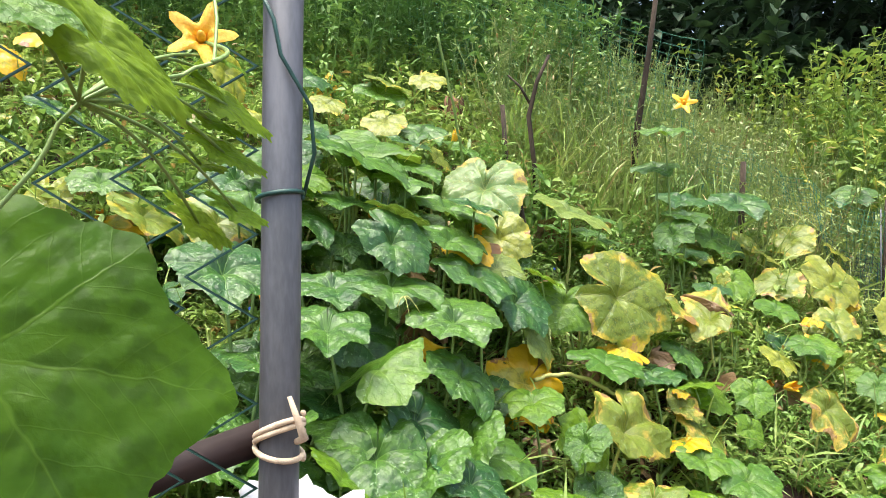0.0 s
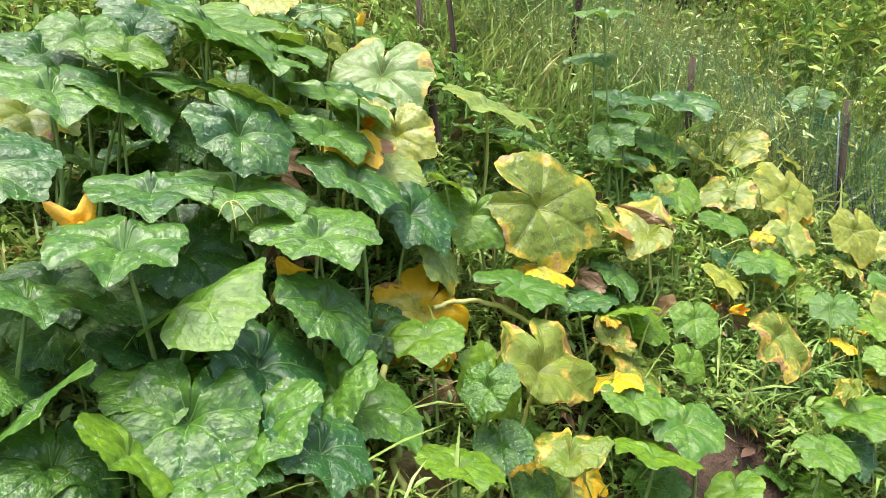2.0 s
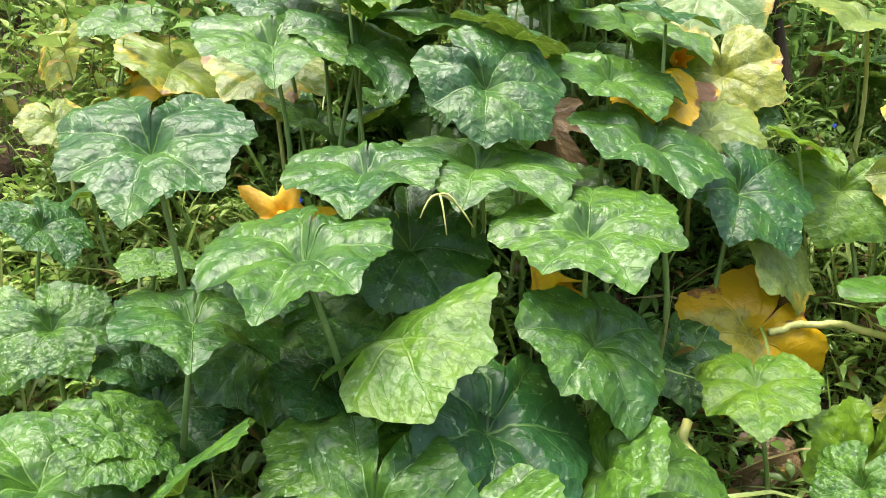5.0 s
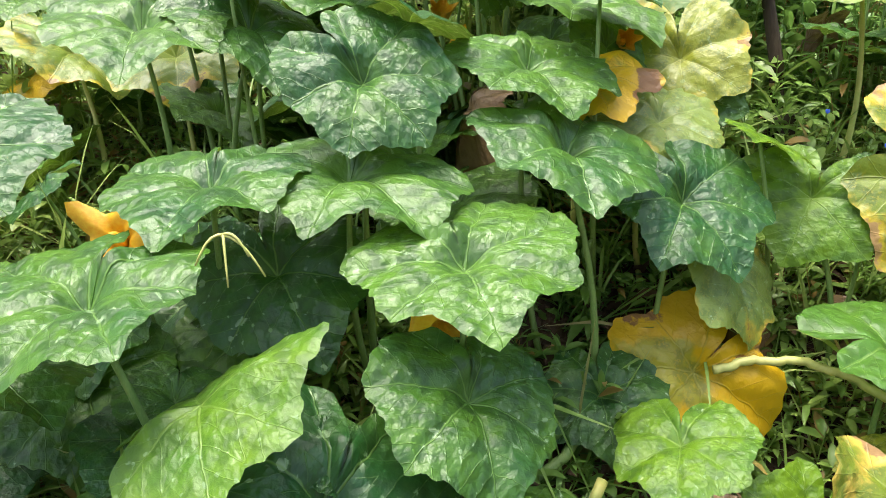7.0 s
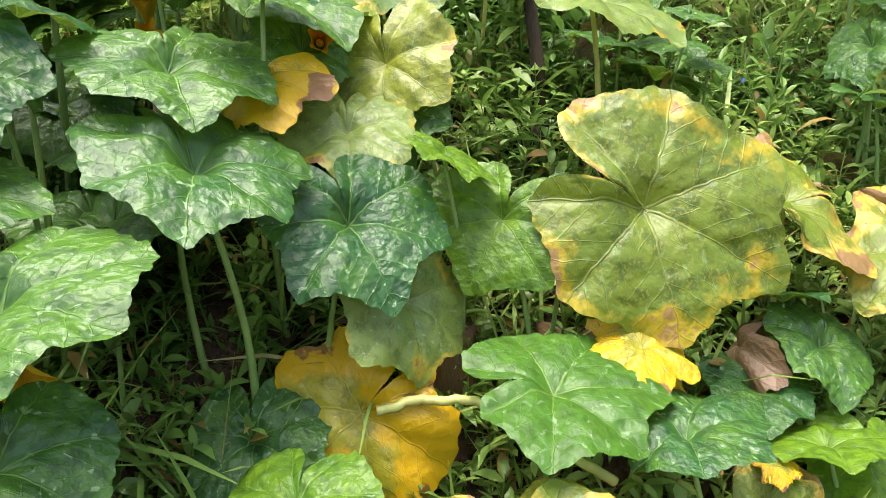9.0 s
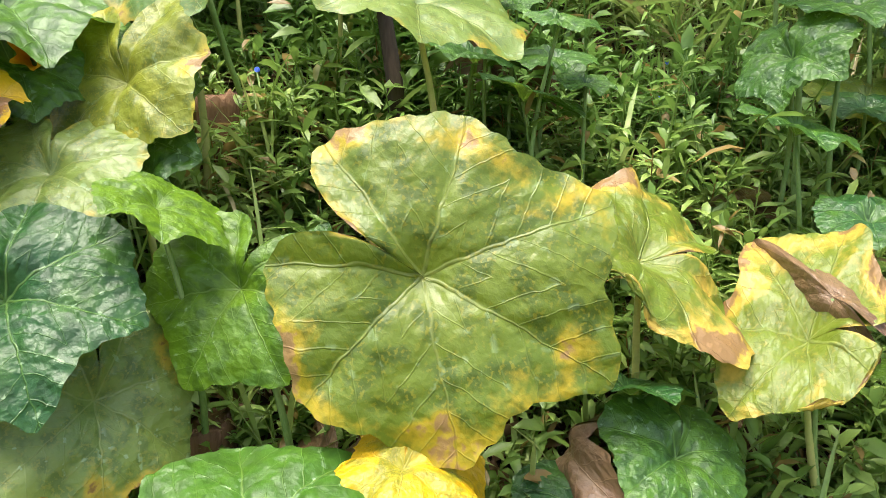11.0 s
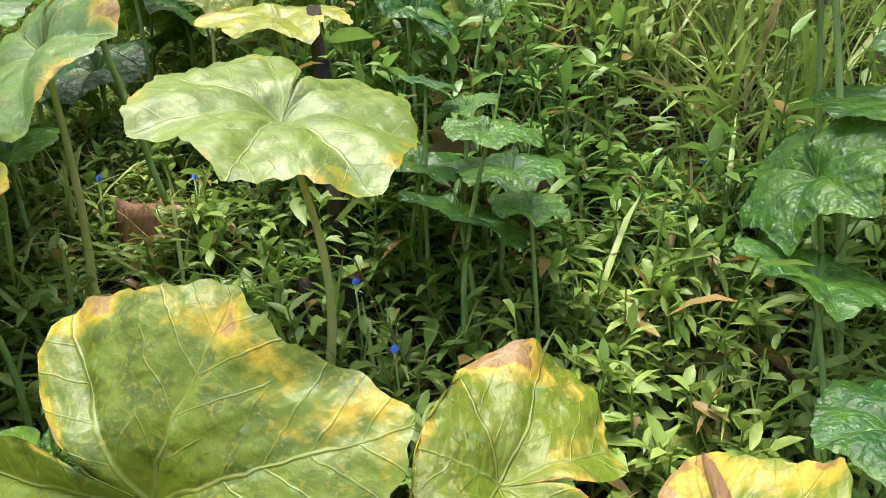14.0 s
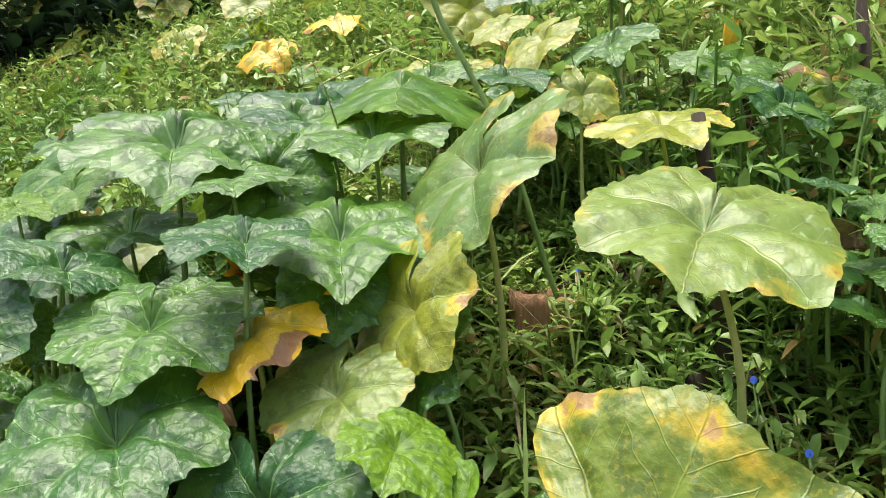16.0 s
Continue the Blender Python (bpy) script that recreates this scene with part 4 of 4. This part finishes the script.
for z, tilt, turns, rise in ((1.305, 0.008, 1.1, 0.006), (1.318, 0.011, 1.05, -0.006), (1.292, -0.006, 1.0, 0.004)):
    v, f = loop(z, tilt, 0.0205, 0.0026, turns, rise)
    add_mesh("twine", v, f, M_ROPE, fence)
v, f = tube([(0.018, -0.012, 1.305), (0.026, -0.02, 1.31), (0.022, -0.024, 1.325), (0.014, -0.022, 1.345)], [0.003, 0.004, 0.003, 0.002], 7)
add_mesh("knot", v, f, M_ROPE, fence)
v, f = loop(1.51, 0.003, 0.0195, 0.0022, 1.2, 0.004)
add_mesh("tie_wire", v, f, M_WIRE, fence)
v, f = tube([(-0.02, -0.015, 1.70), (0.0, -0.022, 1.66), (0.006, -0.022, 1.63), (0.028, -0.008, 1.59), (0.03, 0.0, 1.55), (0.018, 0.012, 1.515)], [0.0018] * 6, 7)
add_mesh("tie_wire", v, f, M_WIRE, fence)

mesh_fence = new("chain_link_fence")
mesh_fence.location = (-0.065, 0.715, 0.0)
tagged(mesh_fence, "green plastic-coated chain-link wire fence beside the path", "fence")
for n in range(26):
    pts, z0 = [], 1.12
    for k in range(30):
        side = 1 if k % 2 else 0
        s = n * 0.06 + 0.03 + (0.03 if side else -0.03)
        pts.append((-s * 0.97, -s * 0.22 + (0.003 if side else -0.003), z0 + k * 0.036 + 0.01 * math.sin(n * 1.3)))
    v, f = tube(pts, [0.0021] * len(pts), 6)
    add_mesh("wire", v, f, M_WIRE, mesh_fence)
for z in (1.1, 2.19):
    v, f = tube([(0.02, 0, z), (-1.6, -0.36, z)], [0.003, 0.003], 6)
    add_mesh("rail_wire", v, f, M_WIRE, mesh_fence)

bm = bmesh.new()
bmesh.ops.create_cube(bm, size=1)
bmesh.ops.scale(bm, verts=bm.verts, vec=(0.95, 0.015, 0.03))
bmesh.ops.bevel(bm, geom=bm.edges[:], offset=0.004, segments=2, affect="EDGES")
rail = part("fence_rail", bm, M_BROWN, None)
rail.matrix_world = pose(-0.50, 0.70, 1.145, 0, -20, 4)
tagged(rail, "dark brown board fixed along the foot of the wire fence", "board")
bm = bmesh.new()
bmesh.ops.create_cube(bm, size=1)
bmesh.ops.scale(bm, verts=bm.verts, vec=(0.04, 0.04, 1.2))
bmesh.ops.bevel(bm, geom=bm.edges[:], offset=0.004, segments=2, affect="EDGES")
end = part("rail_post", bm, M_BROWN, None)
end.location = (-0.86, 0.58, 0.58)
tagged(end, "square brown wooden post under the fence board", "post")
film = bmesh.new()
bmesh.ops.create_icosphere(film, subdivisions=4, radius=1)
for vtx in film.verts:
    d = noise.fractal(vtx.co * 2.6, 1.0, 2.0, 4)
    vtx.co = Vector((vtx.co.x * 0.075, vtx.co.y * 0.035, vtx.co.z * 0.05)) * (1 + 0.55 * d)
cover = part("plastic_sheet", film, M_FILM, None)
cover.location = (-0.035, 0.745, 1.200)
tagged(cover, "crumpled white plastic film tied round the fence post", "plastic sheet")

climber = vine([(-0.30, 0.62, 0.0), (-0.28, 0.58, 0.6), (-0.22, 0.50, 1.1), (-0.12, 0.38, 1.34), (-0.06, 0.33, 1.45), (-0.03, 0.36, 1.52), (0.0, 0.42, 1.55), (-0.06, 0.60, 1.75)], 0.0009, M_STALK, "climbing_vine", "thin green climbing vine on the wire fence")


def fence_leaf(kind, x, y, z, facing, tip, size, foot, wide=1.0):
    """A leaf of the climber: facing is the way of its upper side, tip the way in which it points."""
    root = new("climber_leaf")
    root.location = foot
    tagged(root, "broad fresh green climber leaf hanging on the wire fence" if size > 0.04 else "small light green climber leaf beside the fence post", "leaf", "climber leaves")
    ahead = Vector(tip).normalized()
    up = Vector(facing)
    up = (up - ahead * up.dot(ahead)).normalized()
    turn = Matrix((ahead.cross(up), ahead, up)).transposed().to_4x4()
    b = new("blade", FORMS[kind][1])
    if not b.data.materials:
        b.data.materials.append(LEAF[kind])
    b.parent = root
    b.matrix_basis = pose(x - foot[0], y - foot[1], z - foot[2]) @ turn @ Matrix.Diagonal((size * wide, size, size, 1))
    v, f = tube(bow((0, 0, 0), (x - foot[0], y - foot[1], z - foot[2]), (0, 0, 0.01)), [0.0009] * 10, 6)
    add_mesh("stalk", v, f, M_STALK, root)


fence_leaf("climber", -0.067, 0.358, 1.422, (0.0, -0.85, 0.5), (0.89, 0.41, -0.18), 0.090, (-0.06, 0.33, 1.45), 1.0)
fence_leaf("light", -0.034, 0.309, 1.540, (0.1, -0.45, 0.9), (0.83, 0.54, -0.14), 0.036, (-0.03, 0.36, 1.52), 1.0)
fence_leaf("sprig", -0.014, 0.345, 1.537, (0.45, -0.55, 0.6), (0.65, 0.43, -0.62), 0.044, (-0.03, 0.36, 1.52), 0.45)
fence_leaf("sprig", -0.019, 0.496, 1.546, (0.1, -0.6, 0.8), (0.66, 0.58, -0.48), 0.036, (-0.03, 0.36, 1.52), 0.5)
fence_leaf("sprig", -0.028, 0.495, 1.537, (0.1, -0.6, 0.8), (0.67, 0.69, -0.27), 0.025, (-0.03, 0.36, 1.52), 0.5)
fence_leaf("sprig", -0.022, 0.500, 1.520, (0.1, -0.6, 0.8), (0.72, 0.59, -0.36), 0.032, (-0.03, 0.36, 1.52), 0.5)
fence_leaf("sprig", -0.034, 0.497, 1.513, (0.1, -0.6, 0.8), (0.64, 0.77, -0.07), 0.020, (-0.03, 0.36, 1.52), 0.55)
fence_leaf("sprig", -0.036, 0.499, 1.480, (0.1, -0.6, 0.8), (0.61, 0.61, -0.51), 0.028, (-0.03, 0.36, 1.52), 0.6)
fence_leaf("sprig", -0.016, 0.505, 1.487, (0.1, -0.6, 0.8), (0.70, 0.65, -0.31), 0.024, (-0.03, 0.36, 1.52), 0.6)
fence_leaf("sprig", -0.018, 0.491, 1.569, (0.1, -0.6, 0.8), (0.53, 0.82, -0.23), 0.018, (-0.03, 0.36, 1.52), 0.6)
fence_leaf("sprig", -0.033, 0.487, 1.565, (0.1, -0.6, 0.8), (-0.77, 0.32, -0.55), 0.022, (-0.03, 0.36, 1.52), 0.5)
flower(-0.022, 0.467, 1.573, (0.2, -0.85, 0.25), 0.019, 0.0, "yellow star-shaped climber flower on the wire fence", (0.0, 0.42, 1.55), 0.0012)


# ---- undergrowth ----
def scatter(name, material, bases, heights, leaves, length, width, label, seed, lean=0.35, flat=0.5, stem=True):
    """Many little plants as one mesh: thin stems, each with curved pointed leaves along it."""
    rng = np.random.default_rng(seed)
    n = len(bases)
    V, F = [], []
    count = 0
    tip = np.stack([rng.normal(0, lean, n), rng.normal(-0.15, lean, n), np.ones(n)], 1)
    tip /= np.linalg.norm(tip, axis=1)[:, None]
    tip *= heights[:, None]
    if stem:
        w = 0.0016 + 0.004 * heights
        ring = np.array([[1, 0, 0], [-0.5, 0.87, 0], [-0.5, -0.87, 0]])
        low = bases[:, None, :] + ring[None] * w[:, None, None]
        high = bases[:, None, :] + tip[:, None, :] + ring[None] * w[:, None, None] * 0.5
        V.append(np.concatenate([low, high], 1).reshape(-1, 3))
        k = np.arange(n)[:, None] * 6
        for a, b in ((0, 1), (1, 2), (2, 0)):
            F.append(np.concatenate([k + a, k + b, k + b + 3, k + a + 3], 1))
        count = n * 6
    m = n * leaves
    who = np.repeat(np.arange(n), leaves)
    u = rng.uniform(0.25, 1.0, m)
    root = bases[who] + tip[who] * u[:, None]
    az = rng.uniform(0, 2 * math.pi, m)
    el = rng.normal(flat, 0.4, m)
    d = np.stack([np.cos(az) * np.cos(el), np.sin(az) * np.cos(el), np.sin(el)], 1)
    s = np.stack([-np.sin(az), np.cos(az), rng.normal(0, 0.35, m)], 1)
    up = np.cross(d, s)
    L = length * rng.uniform(0.55, 1.35, m) * (0.75 + 0.5 * heights[who] / heights.mean()).clip(0.6, 1.4)
    W = L * width * rng.uniform(0.8, 1.25, m)
    bend = rng.uniform(0.1, 0.5, m)
    rows = []
    for t_, ww, lift in ((0.0, 0.06, 0.0), (0.3, 0.42, 0.06), (0.65, 0.38, 0.02), (1.0, 0.01, -0.1)):
        mid = root + d * (L * t_)[:, None] - np.array([0, 0, 1.0]) * (bend * L * t_ * t_)[:, None]
        fold_ = up * (W * ww * 0.35)[:, None]
        rows += [mid - s * (W * ww)[:, None] + fold_, mid, mid + s * (W * ww)[:, None] + fold_]
    V.append(np.stack(rows, 1).reshape(-1, 3))
    k = count + np.arange(m)[:, None] * 12
    for r_ in range(3):
        for c_ in range(2):
            o = r_ * 3 + c_
            F.append(np.concatenate([k + o, k + o + 1, k + o + 4, k + o + 3], 1))
    V, F = np.concatenate(V), np.concatenate(F)
    me = bpy.data.meshes.new(name)
    me.vertices.add(len(V))
    me.vertices.foreach_set("co", V.astype(np.float32).ravel())
    me.loops.add(F.size)
    me.loops.foreach_set("vertex_index", F.astype(np.int32).ravel())
    me.polygons.add(len(F))
    me.polygons.foreach_set("loop_start", np.arange(0, F.size, 4, dtype=np.int32))
    me.polygons.foreach_set("use_smooth", np.ones(len(F), bool))
    me.update(calc_edges=True)
    me.materials.append(material)
    return tagged(new(name, me), label, "plants", kind="stuff")


def field(seed, n, x0, x1, y0, y1, keep):
    rng = np.random.default_rng(seed)
    x, y = rng.uniform(x0, x1, n), rng.uniform(y0, y1, n)
    k = keep(x, y)
    x, y = x[k], y[k]
    return np.stack([x, y, lay(x, y) - 0.01], 1), rng.uniform(0.5, 1.0, len(x))


def bed(x, y):
    return ~near_path(x, y) & (y > 1.36 + 0.8 * np.clip(x, -1.2, 1.15) - 0.3 * np.clip(x - 1.3, 0.0, 2.0))


b, h = field(1, 15000, -1.3, 2.6, 1.2, 3.7, bed)
low = 0.62 + 0.38 * np.clip((b[:, 1] - 2.75) / 0.4, 0.0, 1.0) * (b[:, 0] > 0.1)
scatter("weeds", M_WEED, b, h * 0.22 * low, 13, 0.032, 0.33, "low green dayflower weeds covering the soil", 2)
b, h = field(3, 9000, -5.0, 0.5, 2.2, 7.0, lambda x, y: bed(x, y) & ((x < -1.0) | (y > 3.3)))
scatter("weeds", M_WEED, b, h * 0.42, 13, 0.046, 0.34, "dense tall green weeds on the slope", 4)
b, h = field(5, 2600, 0.3, 5.5, 3.2, 8.0, lambda x, y: y > 2.95 + 0.35 * x)
scatter("weeds", M_WEED, b, h * 0.42, 12, 0.045, 0.30, "green weeds standing between the grass", 6)
b, h = field(7, 7500, 0.25, 5.0, 3.2, 7.0, lambda x, y: y > np.maximum(3.75, 3.1 + 0.3 * x))
scatter("grass", M_GRASS, b, h * 0.2, 5, 0.28, 0.03, "long yellowish grass on the slope", 8, 0.5, 0.75, False)
b, h = field(21, 2600, 0.2, 4.2, 4.0, 6.8, lambda x, y: y > 3.8 + 0.12 * x)
scatter("tall_weeds", M_TALL, b, h * 0.85, 26, 0.034, 0.26, "tall fine-leaved weeds standing on the slope", 22, 0.3, 0.6)
b, h = field(23, 3200, 0.2, 4.2, 3.9, 6.8, lambda x, y: y > 3.8 + 0.12 * x)
scatter("grass", M_GRASS, b, h * 0.55, 5, 0.24, 0.018, "tall seeding grass among the weeds", 24, 0.45, 0.9)
b, h = field(9, 1000, -1.0, 2.0, 1.4, 3.6, bed)
scatter("grass", M_GRASS, b, h * 0.12, 4, 0.17, 0.035, "thin grass blades among the weeds", 10, 0.5, 0.8, False)
b, h = field(11, 3600, -1.2, 2.6, 1.2, 3.6, bed)
b[:, 2] += 0.012
scatter("leaf_litter", M_LITTER, b, h * 0.03, 3, 0.05, 0.45, "brown dead leaves and straw on the soil", 12, 0.8, 0.1, False)
b, h = field(13, 1900, -4.5, 1.0, 4.5, 8.0, lambda x, y: y > 4.4)
scatter("thicket", M_THICKET, b, h * 1.2, 44, 0.055, 0.34, "dense green thicket of tall weeds", 14, 0.25)
b, h = field(15, 700, 2.3, 5.5, 4.1, 6.6, lambda x, y: y > 3.6 + 0.3 * x)
scatter("shrub_growth", M_SHRUB, b, h * 1.3, 34, 0.065, 0.36, "bright yellow-green bushes behind the net", 16, 0.3)
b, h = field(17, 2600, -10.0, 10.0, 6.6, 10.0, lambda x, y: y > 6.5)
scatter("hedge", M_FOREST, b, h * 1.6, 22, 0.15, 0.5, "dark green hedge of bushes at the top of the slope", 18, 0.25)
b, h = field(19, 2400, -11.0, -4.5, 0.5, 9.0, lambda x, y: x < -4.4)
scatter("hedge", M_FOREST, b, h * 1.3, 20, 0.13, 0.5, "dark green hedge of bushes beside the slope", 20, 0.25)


def tree(x, y, height, seed):
    rng = np.random.default_rng(seed)
    root = new("tree")
    root.location = (x, y, float(lay(x, y)))
    tagged(root, "dark leafy forest tree at the top of the slope", "tree", "forest trees")
    v, f = tube([(0, 0, -0.2), (0.05, 0, height * 0.3), (-0.05, 0.1, height * 0.6), (0.1, 0, height * 0.95)], [0.16, 0.13, 0.09, 0.03], 10)
    add_mesh("trunk", v, f, M_BARK, root)
    for k in range(7):
        a, z = rng.uniform(0, 6.28), height * rng.uniform(0.25, 0.75)
        tip = Vector((math.cos(a) * height * 0.3, math.sin(a) * height * 0.3, z + height * 0.15))
        v, f = tube(bow((0, 0, z), tip, (0, 0, -0.1), 5), [0.06, 0.05, 0.04, 0.03, 0.02, 0.012], 7)
        add_mesh("limb", v, f, M_BARK, root)
    n = 420
    p = rng.normal(0, 1, (n, 3))
    p /= np.linalg.norm(p, axis=1)[:, None]
    p *= (rng.uniform(0.25, 1.0, n) ** 0.5)[:, None] * (1 + 0.3 * np.sin(4 * p[:, :1] + 3 * p[:, 2:]))
    b = np.stack([p[:, 0] * height * 0.36, p[:, 1] * height * 0.36, height * 0.58 + p[:, 2] * height * 0.42], 1)
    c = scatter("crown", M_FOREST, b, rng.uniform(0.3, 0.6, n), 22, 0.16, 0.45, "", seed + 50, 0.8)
    for key in ("label", "category", "kind"):
        if key in c:
            del c[key]
    c.parent = root


for n, (x, y, hgt) in enumerate(((-5.5, 8.5, 6.0), (-2.6, 9.5, 6.5), (0.2, 9.2, 6.2), (2.4, 8.6, 5.8), (4.6, 8.0, 6.4), (7.4, 8.4, 6.0), (1.3, 11.0, 7.5), (-8.5, 6.5, 6.0), (-7.0, 3.0, 5.5))):
    tree(x, y, hgt, n)
